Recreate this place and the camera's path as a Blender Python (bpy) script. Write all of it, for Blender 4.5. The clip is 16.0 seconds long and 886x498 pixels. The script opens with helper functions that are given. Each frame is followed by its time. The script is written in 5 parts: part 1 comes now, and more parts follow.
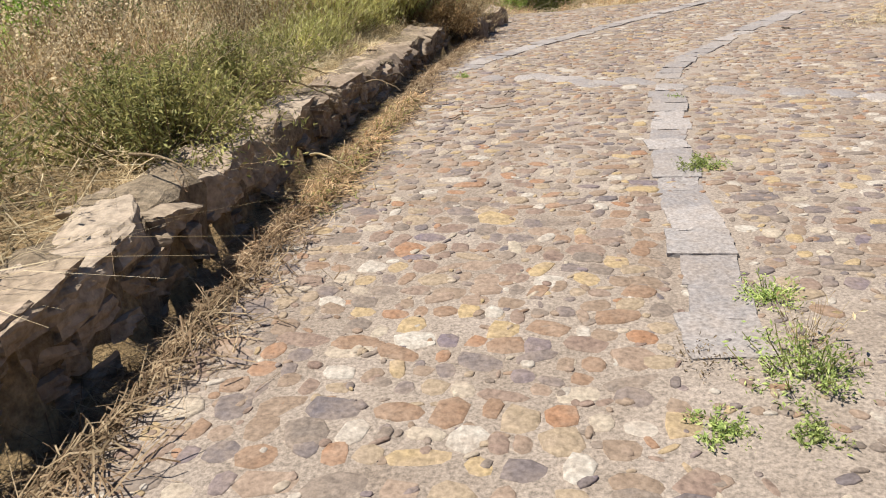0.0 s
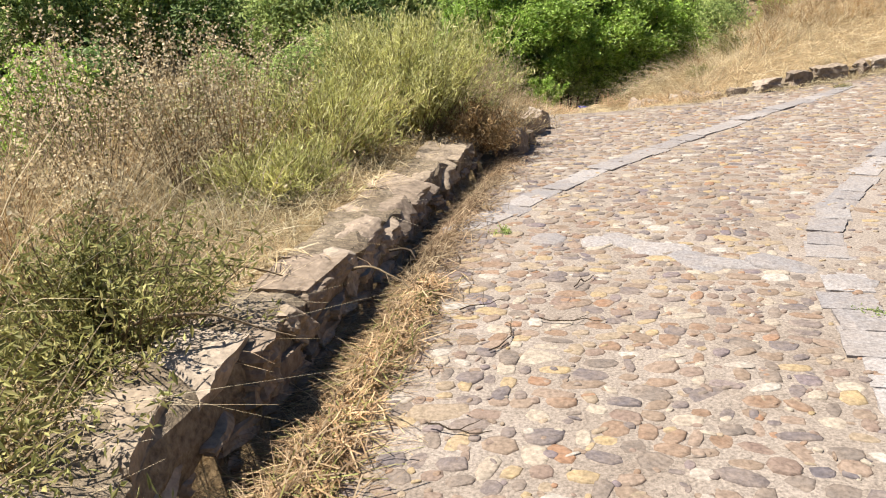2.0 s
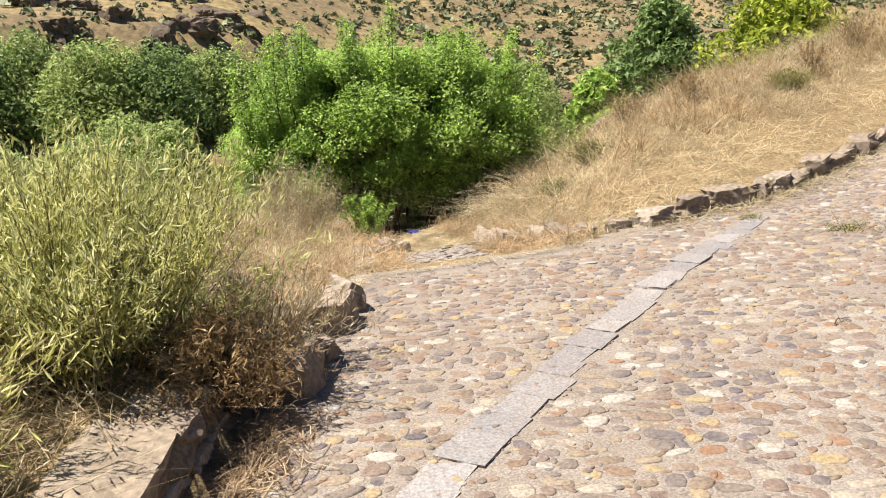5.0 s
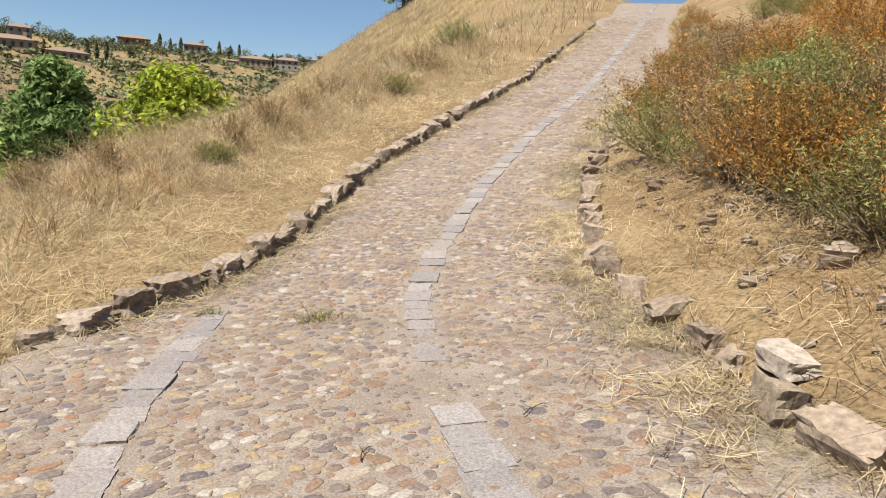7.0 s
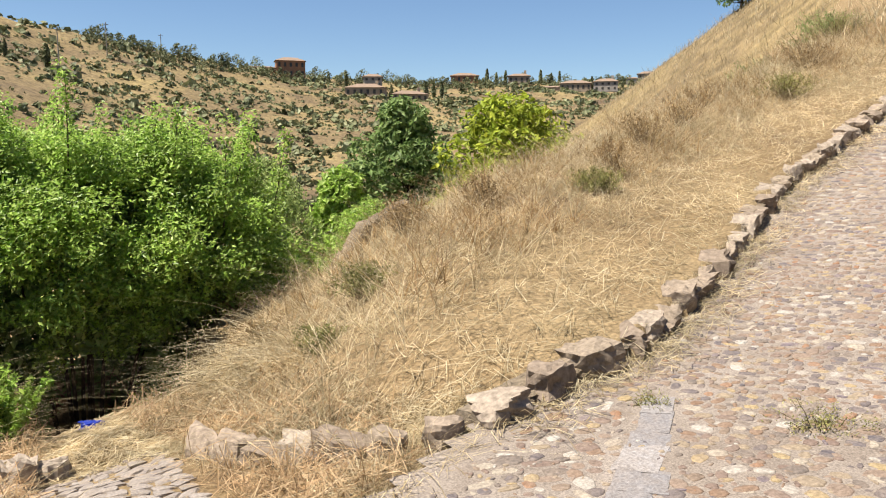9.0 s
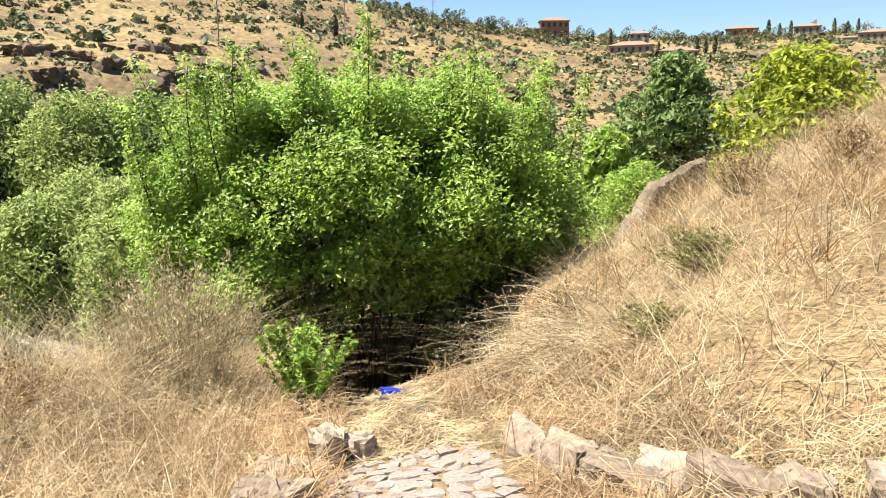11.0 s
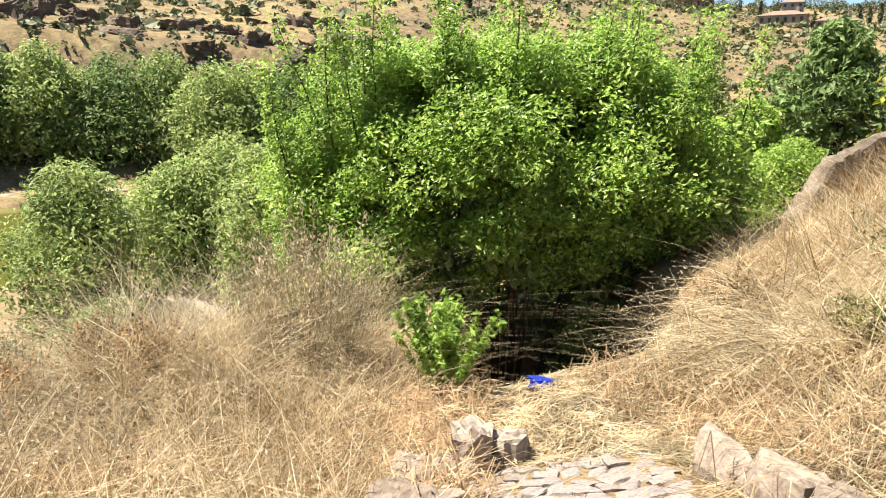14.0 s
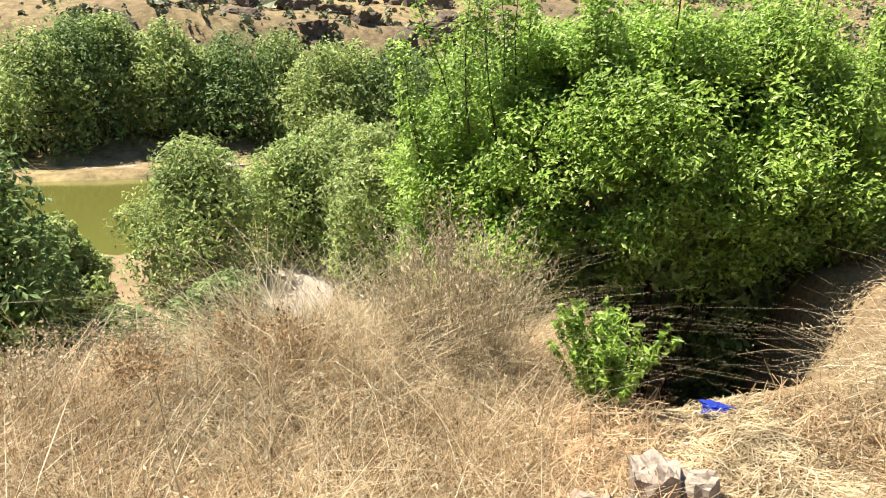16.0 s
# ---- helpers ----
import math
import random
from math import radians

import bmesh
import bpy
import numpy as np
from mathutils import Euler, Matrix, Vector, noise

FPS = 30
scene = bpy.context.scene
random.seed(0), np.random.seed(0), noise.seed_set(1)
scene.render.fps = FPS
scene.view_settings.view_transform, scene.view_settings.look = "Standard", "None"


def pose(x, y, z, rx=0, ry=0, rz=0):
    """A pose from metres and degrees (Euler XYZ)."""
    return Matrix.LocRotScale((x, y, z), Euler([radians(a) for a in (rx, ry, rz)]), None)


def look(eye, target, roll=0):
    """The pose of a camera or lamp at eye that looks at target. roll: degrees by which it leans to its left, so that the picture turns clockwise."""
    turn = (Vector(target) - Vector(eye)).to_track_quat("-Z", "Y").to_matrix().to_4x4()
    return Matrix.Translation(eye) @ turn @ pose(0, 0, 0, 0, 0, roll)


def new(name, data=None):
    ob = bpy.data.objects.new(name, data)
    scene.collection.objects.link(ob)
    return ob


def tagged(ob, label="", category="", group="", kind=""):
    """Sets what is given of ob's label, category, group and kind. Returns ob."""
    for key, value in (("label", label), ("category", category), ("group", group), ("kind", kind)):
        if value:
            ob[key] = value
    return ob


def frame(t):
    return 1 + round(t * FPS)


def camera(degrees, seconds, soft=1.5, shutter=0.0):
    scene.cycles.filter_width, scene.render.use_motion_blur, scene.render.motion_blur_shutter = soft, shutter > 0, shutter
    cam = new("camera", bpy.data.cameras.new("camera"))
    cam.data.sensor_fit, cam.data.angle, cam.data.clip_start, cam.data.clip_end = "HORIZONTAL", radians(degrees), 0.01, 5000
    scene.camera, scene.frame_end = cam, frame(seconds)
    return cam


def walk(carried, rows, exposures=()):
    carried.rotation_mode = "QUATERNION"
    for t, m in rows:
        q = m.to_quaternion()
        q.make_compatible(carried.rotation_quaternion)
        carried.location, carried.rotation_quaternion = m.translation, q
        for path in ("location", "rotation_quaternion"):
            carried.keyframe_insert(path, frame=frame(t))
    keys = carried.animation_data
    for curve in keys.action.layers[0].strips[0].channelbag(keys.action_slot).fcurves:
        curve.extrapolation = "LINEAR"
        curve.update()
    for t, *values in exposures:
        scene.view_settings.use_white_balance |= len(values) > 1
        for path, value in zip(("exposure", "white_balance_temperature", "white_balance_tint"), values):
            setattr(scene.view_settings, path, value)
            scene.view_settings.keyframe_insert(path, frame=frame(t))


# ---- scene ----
cam = camera(61.5, 16.0, 1.1)
PATH = [
    (0, (0.025, 0.047, 1.606), (-0.004, 1.857, 0.754), -2.4),
    (0.5, (-0.002, 0.6, 1.629), (-0.09, 2.432, 0.831), -2.3),
    (1, (0.009, 1.208, 1.647), (-0.111, 3.049, 0.877), -2.3),
    (1.5, (-0.078, 1.799, 1.649), (-0.208, 3.656, 0.917), -2.7),
    (2, (-0.049, 2.384, 1.648), (-0.12, 4.261, 0.961), -2.1),
    (2.5, (-0.032, 2.951, 1.696), (-0.014, 4.847, 1.06), -2.0),
    (3, (-0.021, 3.527, 1.667), (0.09, 5.444, 1.109), -1.4),
    (3.2, (0.071, 3.792, 1.727), (0.177, 5.711, 1.174), -1.4),
    (5.3, (0.558, 6.022, 1.697), (1.063, 7.895, 1.208), -0.4),
    (5.5, (0.627, 6.214, 1.705), (1.243, 8.05, 1.207), 0.3),
    (6, (0.654, 6.506, 1.72), (1.646, 8.176, 1.242), 1.4),
    (6.5, (0.773, 6.758, 1.644), (2.148, 8.163, 1.275), 3.8),
    (7, (0.97, 7.139, 1.623), (2.596, 8.269, 1.343), 3.7),
    (7.5, (1.149, 7.546, 1.632), (2.874, 8.522, 1.365), 1.7),
    (8, (1.335, 7.984, 1.651), (2.911, 9.193, 1.414), 1.3),
    (8.5, (1.399, 8.415, 1.624), (2.737, 9.884, 1.393), 1.0),
    (9, (1.456, 8.888, 1.612), (2.471, 10.592, 1.359), 0.0),
    (9.5, (1.494, 9.411, 1.583), (2.177, 11.269, 1.299), -0.8),
    (10, (1.372, 9.782, 1.529), (1.885, 11.69, 1.216), -1.5),
    (10.2, (1.371, 9.777, 1.529), (1.813, 11.7, 1.203), -1.9),
    (12.3, (1.235, 10.81, 1.296), (1.568, 12.749, 0.934), 1.2),
    (12.5, (1.233, 10.813, 1.296), (1.522, 12.76, 0.942), 1.3),
    (13, (1.233, 10.838, 1.291), (1.401, 12.8, 0.941), 1.3),
    (13.5, (1.229, 10.834, 1.283), (1.326, 12.797, 0.916), 0.9),
    (14, (1.216, 10.814, 1.283), (1.268, 12.77, 0.867), 0.1),
    (14.5, (1.176, 10.846, 1.267), (1.137, 12.793, 0.809), -0.8),
    (15, (1.154, 11.001, 1.237), (0.98, 12.936, 0.76), -0.3),
    (15.5, (1.034, 11.107, 1.216), (0.732, 13.028, 0.747), 1.1),
    (16, (0.83, 11.245, 1.294), (0.621, 13.179, 0.829), 0.9),
]
walk(cam, [(t, look(eye, target, roll)) for t, eye, target, roll in PATH], [(0, 1.09), (0.5, 1.25), (2, 1.39), (3, 1.41), (5.5, 1.35), (6.5, 1.15), (7.5, 1.01), (8.5, 1.11), (9.5, 1.45), (10.5, 1.7), (13, 1.76), (14.5, 1.74), (15.5, 1.68), (16, 1.68)])

# ---- world, sun ----
world = bpy.data.worlds.new("world")
scene.world = world
world.use_nodes = True
wn = world.node_tree.nodes
sky = wn.new("ShaderNodeTexSky")
sky.sky_type = "NISHITA"
sky.sun_disc = False
SUN_TO = Vector((-0.48, 0.08, 1.0)).normalized()
sky.sun_elevation = math.asin(SUN_TO.z)
sky.sun_rotation = math.atan2(SUN_TO.x, SUN_TO.y)
sky.altitude = 500
sky.air_density = 1.0
sky.dust_density = 0.15
sky.ozone_density = 5.0
wn["Background"].inputs[1].default_value = 0.053
world.node_tree.links.new(sky.outputs[0], wn["Background"].inputs[0])
sun_data = bpy.data.lights.new("sun", "SUN")
sun_data.energy, sun_data.angle, sun_data.color = 5.0, radians(0.53), (1.0, 0.93, 0.82)
sun = new("sun", sun_data)
sun.matrix_world = look(SUN_TO * 100, (0, 0, 0))

rng = np.random.default_rng(7)


# ---- materials ----
def mat(name, rough=0.85, metal=0.0):
    m = bpy.data.materials.new(name)
    m.use_nodes = True
    b = m.node_tree.nodes["Principled BSDF"]
    b.inputs["Roughness"].default_value, b.inputs["Metallic"].default_value = rough, metal
    b.inputs["Specular IOR Level"].default_value = 0.2
    return m, m.node_tree, b


def ramp_node(nt, fac, stops):
    r = nt.nodes.new("ShaderNodeValToRGB")
    e = r.color_ramp.elements
    e[0].position, e[0].color = stops[0][0], (*stops[0][1], 1)
    e[1].position, e[1].color = stops[-1][0], (*stops[-1][1], 1)
    for p, c in stops[1:-1]:
        k = e.new(p)
        k.color = (*c, 1)
    nt.links.new(fac, r.inputs[0])
    return r.outputs[0]


def noise_node(nt, scale, detail=6.0, rough=0.6, coord="Object"):
    t = nt.nodes.new("ShaderNodeTexCoord")
    n = nt.nodes.new("ShaderNodeTexNoise")
    n.inputs["Scale"].default_value, n.inputs["Detail"].default_value, n.inputs["Roughness"].default_value = scale, detail, rough
    if coord == "World":
        g = nt.nodes.new("ShaderNodeNewGeometry")
        nt.links.new(g.outputs["Position"], n.inputs["Vector"])
    else:
        nt.links.new(t.outputs[coord], n.inputs["Vector"])
    return n.outputs["Fac"]


def mix(nt, fac, a, b, mode="MIX"):
    n = nt.nodes.new("ShaderNodeMix")
    n.data_type, n.blend_type = "RGBA", mode
    for sock, v in ((n.inputs[0], fac), (n.inputs[6], a), (n.inputs[7], b)):
        if isinstance(v, (int, float)):
            sock.default_value = v
        elif isinstance(v, tuple):
            sock.default_value = (*v, 1)
        else:
            nt.links.new(v, sock)
    return n.outputs[2]


def bump(nt, b, height, strength=0.4, distance=0.01):
    n = nt.nodes.new("ShaderNodeBump")
    n.inputs["Strength"].default_value, n.inputs["Distance"].default_value = strength, distance
    nt.links.new(height, n.inputs["Height"])
    nt.links.new(n.outputs[0], b.inputs["Normal"])


def earth_material(name, stops, fine, coarse, bumpy):
    """Soil, sand or stubble: two scales of noise and a fine relief."""
    m, nt, b = mat(name, 0.95)
    base = ramp_node(nt, noise_node(nt, coarse, 8, 0.65, "World"), stops)
    grit = ramp_node(nt, noise_node(nt, fine, 4, 0.7, "World"), [(0.3, (0.42, 0.41, 0.40)), (0.7, (1.30, 1.27, 1.22))])
    nt.links.new(mix(nt, 1.0, base, grit, "MULTIPLY"), b.inputs["Base Color"])
    bump(nt, b, noise_node(nt, fine, 5, 0.7, "World"), 0.7, bumpy)
    return m


def stone_material(name, palette, random_socket, grain=60.0, rough=0.75, relief=0.006, dusty=(0.23, 0.182, 0.145)):
    """Stones: each one takes its colour from the palette, with veins, dust and a fine grain."""
    m, nt, b = mat(name, rough)
    if random_socket == "object":
        rnd = nt.nodes.new("ShaderNodeObjectInfo").outputs["Random"]
    else:
        rnd = nt.nodes.new("ShaderNodeNewGeometry").outputs["Random Per Island"]
    colour = ramp_node(nt, rnd, palette)
    nt.nodes[-1].color_ramp.interpolation = "CONSTANT"
    dust = ramp_node(nt, noise_node(nt, 13, 5, 0.65, "World"), [(0.40, (0.03, 0.03, 0.03)), (0.70, (0.50, 0.50, 0.50))])
    worn = ramp_node(nt, noise_node(nt, 2.6, 4, 0.6, "World"), [(0.44, (0.0, 0.0, 0.0)), (0.66, (0.34, 0.34, 0.34))])
    dust = mix(nt, 1.0, dust, worn, "SCREEN")
    colour = mix(nt, dust, colour, dusty)
    vein = ramp_node(nt, noise_node(nt, grain, 6, 0.65, "World"), [(0.28, (0.50, 0.48, 0.46)), (0.7, (1.28, 1.26, 1.23))])
    nt.links.new(mix(nt, 1.0, colour, vein, "MULTIPLY"), b.inputs["Base Color"])
    bump(nt, b, noise_node(nt, grain, 5, 0.6, "World"), 0.6, relief)
    return m


def leaf_material(name, stops, scale=0.8, through_light=0.35, rough=0.55):
    """Leaves or blades: colour by piece, some light through them."""
    m, nt, b = mat(name, rough)
    rnd = nt.nodes.new("ShaderNodeNewGeometry").outputs["Random Per Island"]
    c = ramp_node(nt, rnd, stops)
    patch = ramp_node(nt, noise_node(nt, scale, 3, 0.5, "World"), [(0.3, (0.72, 0.74, 0.7)), (0.7, (1.2, 1.16, 1.1))])
    c = mix(nt, 1.0, c, patch, "MULTIPLY")
    small = ramp_node(nt, noise_node(nt, scale * 6, 3, 0.6, "World"), [(0.34, (0.58, 0.56, 0.52)), (0.62, (1.34, 1.34, 1.34))])
    c = mix(nt, 1.0, c, small, "MULTIPLY")
    nt.links.new(c, b.inputs["Base Color"])
    t = nt.nodes.new("ShaderNodeBsdfTranslucent")
    nt.links.new(c, t.inputs[0])
    s = nt.nodes.new("ShaderNodeMixShader")
    s.inputs[0].default_value = through_light
    nt.links.new(b.outputs[0], s.inputs[1])
    nt.links.new(t.outputs[0], s.inputs[2])
    nt.links.new(s.outputs[0], nt.nodes["Material Output"].inputs[0])
    return m


PEBBLES = [(0.0, (0.162, 0.12, 0.09)), (0.10, (0.147, 0.105, 0.088)), (0.22, (0.127, 0.107, 0.095)), (0.33, (0.225, 0.18, 0.127)),
           (0.42, (0.274, 0.21, 0.117)), (0.49, (0.111, 0.095, 0.098)), (0.58, (0.171, 0.11, 0.074)), (0.66, (0.294, 0.26, 0.212)),
           (0.74, (0.191, 0.142, 0.111)), (0.83, (0.093, 0.083, 0.092)), (0.88, (0.323, 0.305, 0.276)), (0.93, (0.211, 0.117, 0.069)), (0.97, (0.12, 0.1, 0.117))]
ROCKS = [(0.0, (0.225, 0.184, 0.139)), (0.3, (0.269, 0.218, 0.169)), (0.55, (0.181, 0.144, 0.111)), (0.8, (0.288, 0.245, 0.198))]
GRANITE = [(0.0, (0.22, 0.21, 0.212)), (0.35, (0.26, 0.247, 0.247)), (0.7, (0.19, 0.182, 0.188))]
M_GROUND = earth_material("dry_ground", [(0.28, (0.126, 0.085, 0.05)), (0.45, (0.211, 0.151, 0.083)), (0.7, (0.277, 0.211, 0.121))], 26.0, 0.55, 0.03)
M_HILL = earth_material("hill_ground", [(0.3, (0.095, 0.068, 0.045)), (0.48, (0.19, 0.142, 0.075)), (0.7, (0.27, 0.21, 0.095))], 0.8, 0.045, 0.4)
M_MORTAR = earth_material("sandy_mortar", [(0.3, (0.182, 0.149, 0.125)), (0.5, (0.233, 0.199, 0.172)), (0.75, (0.275, 0.24, 0.216))], 90.0, 2.2, 0.006)
M_PEBBLE = stone_material("pebble", PEBBLES, "island")
M_PEBBLE_OB = stone_material("pebble_single", PEBBLES, "object")
M_ROCK = stone_material("rock", ROCKS, "object", 22.0, 0.9, 0.016)
M_GRANITE = stone_material("granite", GRANITE, "object", 70.0, 0.8, 0.006, (0.23, 0.195, 0.17))
M_PALE = stone_material("pale_stone", [(0.0, (0.33, 0.29, 0.25)), (1.0, (0.35, 0.31, 0.27))], "object", 20.0, 0.85, 0.015, (0.3, 0.25, 0.21))
M_PATH = stone_material("path_cobble", [(0.0, (0.235, 0.21, 0.195)), (0.4, (0.26, 0.235, 0.22)), (0.7, (0.21, 0.185, 0.172))], "object", 60.0, 0.85, 0.008, (0.25, 0.205, 0.165))
M_CLIFF = stone_material("cliff", [(0.0, (0.105, 0.083, 0.065)), (0.5, (0.135, 0.105, 0.08)), (1.0, (0.165, 0.13, 0.095))], "object", 1.2, 0.95, 0.3, (0.15, 0.11, 0.07))
M_WALLTOP = earth_material("wall_rubble", [(0.3, (0.12, 0.092, 0.065)), (0.5, (0.185, 0.15, 0.11)), (0.75, (0.23, 0.195, 0.155))], 30.0, 3.0, 0.03)
M_STRAW = leaf_material("straw", [(0.0, (0.29, 0.228, 0.135)), (0.5, (0.475, 0.395, 0.26)), (1.0, (0.61, 0.54, 0.405))], 0.7, 0.5, 0.6)
M_STRAW_BROWN = leaf_material("straw_brown", [(0.0, (0.16, 0.093, 0.045)), (0.5, (0.33, 0.225, 0.115)), (1.0, (0.5, 0.38, 0.22))], 0.9, 0.4, 0.6)
M_DEAD = leaf_material("dead_weed", [(0.0, (0.11, 0.072, 0.045)), (0.5, (0.21, 0.15, 0.098)), (1.0, (0.36, 0.285, 0.195))], 0.9, 0.3, 0.7)
M_TAN = leaf_material("tan_straw", [(0.0, (0.238, 0.154, 0.085)), (0.5, (0.421, 0.294, 0.175)), (1.0, (0.583, 0.443, 0.29))], 0.8, 0.4, 0.6)
M_RUST = leaf_material("rust_weed", [(0.0, (0.17, 0.075, 0.018)), (0.5, (0.374, 0.188, 0.04)), (1.0, (0.561, 0.338, 0.096))], 0.9, 0.4, 0.6)
M_SAGE = leaf_material("sage", [(0.0, (0.128, 0.135, 0.045)), (0.5, (0.24, 0.247, 0.09)), (1.0, (0.375, 0.345, 0.15))], 1.5, 0.35, 0.6)
M_BROOM = leaf_material("broom", [(0.0, (0.316, 0.326, 0.105)), (0.5, (0.507, 0.507, 0.21)), (1.0, (0.649, 0.638, 0.367))], 1.5, 0.5, 0.6)
M_LEAF = leaf_material("leaf", [(0.0, (0.153, 0.263, 0.037)), (0.5, (0.274, 0.418, 0.073)), (1.0, (0.425, 0.547, 0.167))], 1.2, 0.45, 0.38)
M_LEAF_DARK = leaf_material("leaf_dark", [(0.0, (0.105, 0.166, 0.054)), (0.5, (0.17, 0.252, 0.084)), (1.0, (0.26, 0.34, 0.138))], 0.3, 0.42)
M_LEAF_GREY = leaf_material("leaf_grey", [(0.0, (0.181, 0.253, 0.082)), (0.5, (0.309, 0.395, 0.133)), (1.0, (0.445, 0.506, 0.216))], 0.25, 0.45)
M_LEAF_YELLOW = leaf_material("leaf_yellow", [(0.0, (0.165, 0.225, 0.022)), (0.5, (0.27, 0.33, 0.033)), (1.0, (0.375, 0.413, 0.06))], 0.3, 0.4)
M_SCRUB = leaf_material("scrub", [(0.0, (0.08, 0.095, 0.045)), (0.5, (0.135, 0.15, 0.075)), (1.0, (0.21, 0.215, 0.12))], 0.05, 0.15)
M_BARK = earth_material("bark", [(0.3, (0.035, 0.025, 0.018)), (0.7, (0.085, 0.065, 0.045))], 40.0, 5.0, 0.02)
M_TWIG = earth_material("twig", [(0.3, (0.15, 0.11, 0.065)), (0.7, (0.25, 0.2, 0.135))], 60.0, 5.0, 0.005)


# ---- meshes ----
def mesh_of(name, verts, faces, smooth=False):
    """A mesh from an array of points and a list of index arrays, each with faces of one size."""
    me = bpy.data.meshes.new(name)
    verts = np.asarray(verts, np.float32).reshape(-1, 3)
    faces = [np.asarray(f, np.int32) for f in faces if len(f)]
    me.vertices.add(len(verts))
    me.vertices.foreach_set("co", verts.ravel())
    me.loops.add(sum(f.size for f in faces))
    me.loops.foreach_set("vertex_index", np.concatenate([f.ravel() for f in faces]))
    sizes = np.concatenate([np.full(len(f), f.shape[1], np.int32) for f in faces])
    me.polygons.add(len(sizes))
    me.polygons.foreach_set("loop_start", np.r_[0, np.cumsum(sizes)[:-1]].astype(np.int32))
    me.polygons.foreach_set("loop_total", sizes)
    me.polygons.foreach_set("use_smooth", np.full(len(sizes), smooth))
    me.update(calc_edges=True)
    return me


def thing(name, me, material, parent=None, label="", category="", group="", kind="", m=None):
    if material and not me.materials:
        me.materials.append(material)
    ob = new(name, me)
    if parent:
        ob.parent = parent
    if m is not None:
        ob.matrix_local = m
    return tagged(ob, label, category, group, kind)


def empty(name, place, label, category, group="", kind=""):
    ob = new(name)
    ob.location = place
    ob.empty_display_size = 0.1
    return tagged(ob, label, category, group, kind)


def join(blocks):
    """Blocks of (points, list of face arrays) as one."""
    vs, fs, n = [], {}, 0
    for v, faces in blocks:
        vs.append(v)
        for f in faces:
            if len(f):
                f = np.asarray(f)
                fs.setdefault(f.shape[1], []).append(f + n)
        n += len(v)
    return np.concatenate(vs), [np.concatenate(f) for f in fs.values()]


# ---- the lie of the land ----
def arr(*v):
    return [np.asarray(x, float) for x in v]


def softplus(s, k):
    return k * np.logaddexp(0, s / k)


def along(x, y):
    """How far up the rising lane."""
    return (x - 4.5) * 0.95 + (y - 10.5) * 0.32


def road_z(x, y):
    x, y = arr(x, y)
    s = along(x, y)
    rise = 0.26 * (softplus(s - 1.7, 1.5) - softplus(s - 47, 2.5))
    xc, yc = np.clip(x, -3, 8), np.clip(y, -8, 14)
    return 0.4513 + 0.0574 * xc - 0.0508 * yc + 0.0007 * yc * yc - 0.0031 * xc * yc + rise


WALL = [(-1.75, -3.0), (-1.33, 1.0), (-1.06, 2.8), (-0.90, 4.2), (-0.66, 5.5), (-0.36, 7.2), (0.06, 9.05)]
NORTH = [(0.06, 9.05), (0.22, 9.9), (0.55, 10.9), (1.0, 11.5), (1.9, 11.55), (2.9, 11.75), (3.7, 12.1)]
KERB = [(3.7, 12.2), (5.1, 12.45), (6.25, 12.95), (7.75, 13.65), (9.4, 14.45), (12.85, 15.4), (17.7, 16.6), (31.0, 20.9), (60.0, 30.5)]
BANK = [(3.5, -8.0), (3.7, 2.0), (3.8, 5.2), (4.5, 7.2), (5.0, 7.75), (5.7, 8.25), (6.5, 9.05), (7.4, 9.85), (9.2, 10.8), (11.0, 11.5), (13.5, 12.3), (18.0, 13.5), (31.0, 17.6), (60.0, 27.0)]
STRIP_C = [(0.72, 1.1), (0.83, 1.93), (0.98, 2.65), (1.09, 3.34), (1.27, 4.13), (1.6, 5.32), (1.85, 6.2), (2.15, 6.75), (2.75, 7.55), (3.45, 8.45), (4.07, 9.14), (4.85, 9.93), (5.84, 10.75), (7.2, 11.5), (9.67, 12.57), (12.8, 13.6), (18.4, 15.05), (29.0, 18.4), (44.0, 23.2)]
STRIP_B = [(-0.12, 6.85), (0.2, 7.21), (0.54, 7.71), (1.13, 8.48), (2.1, 9.53), (3.0, 10.46), (3.72, 11.1), (4.2, 11.45), (4.7, 11.85)]
STRIP_T = [(0.3, 6.6), (0.85, 6.35), (1.65, 5.7), (2.05, 5.25), (2.75, 4.75), (3.5, 4.2)]


def to_line(x, y, line):
    """Distance to a line of points, positive on its left, the place along it, and the nearest place."""
    x, y = arr(x, y)
    best = np.full(x.shape, 1e9)
    side, run, px, py = np.zeros(x.shape), np.zeros(x.shape), np.zeros(x.shape), np.zeros(x.shape)
    length = 0.0
    last = len(line) - 2
    for n, ((ax, ay), (bx, by)) in enumerate(zip(line[:-1], line[1:])):
        dx, dy = bx - ax, by - ay
        L = math.hypot(dx, dy)
        u = np.clip(((x - ax) * dx + (y - ay) * dy) / L ** 2, -9e9 if n == 0 else 0, 9e9 if n == last else 1)
        qx, qy = ax + u * dx, ay + u * dy
        d = np.hypot(x - qx, y - qy)
        near = d < best
        best = np.where(near, d, best)
        side = np.where(near, np.sign(dx * (y - ay) - dy * (x - ax)), side)
        run = np.where(near, length + u * L, run)
        px, py = np.where(near, qx, px), np.where(near, qy, py)
        length += L
    return best * side, run, px, py


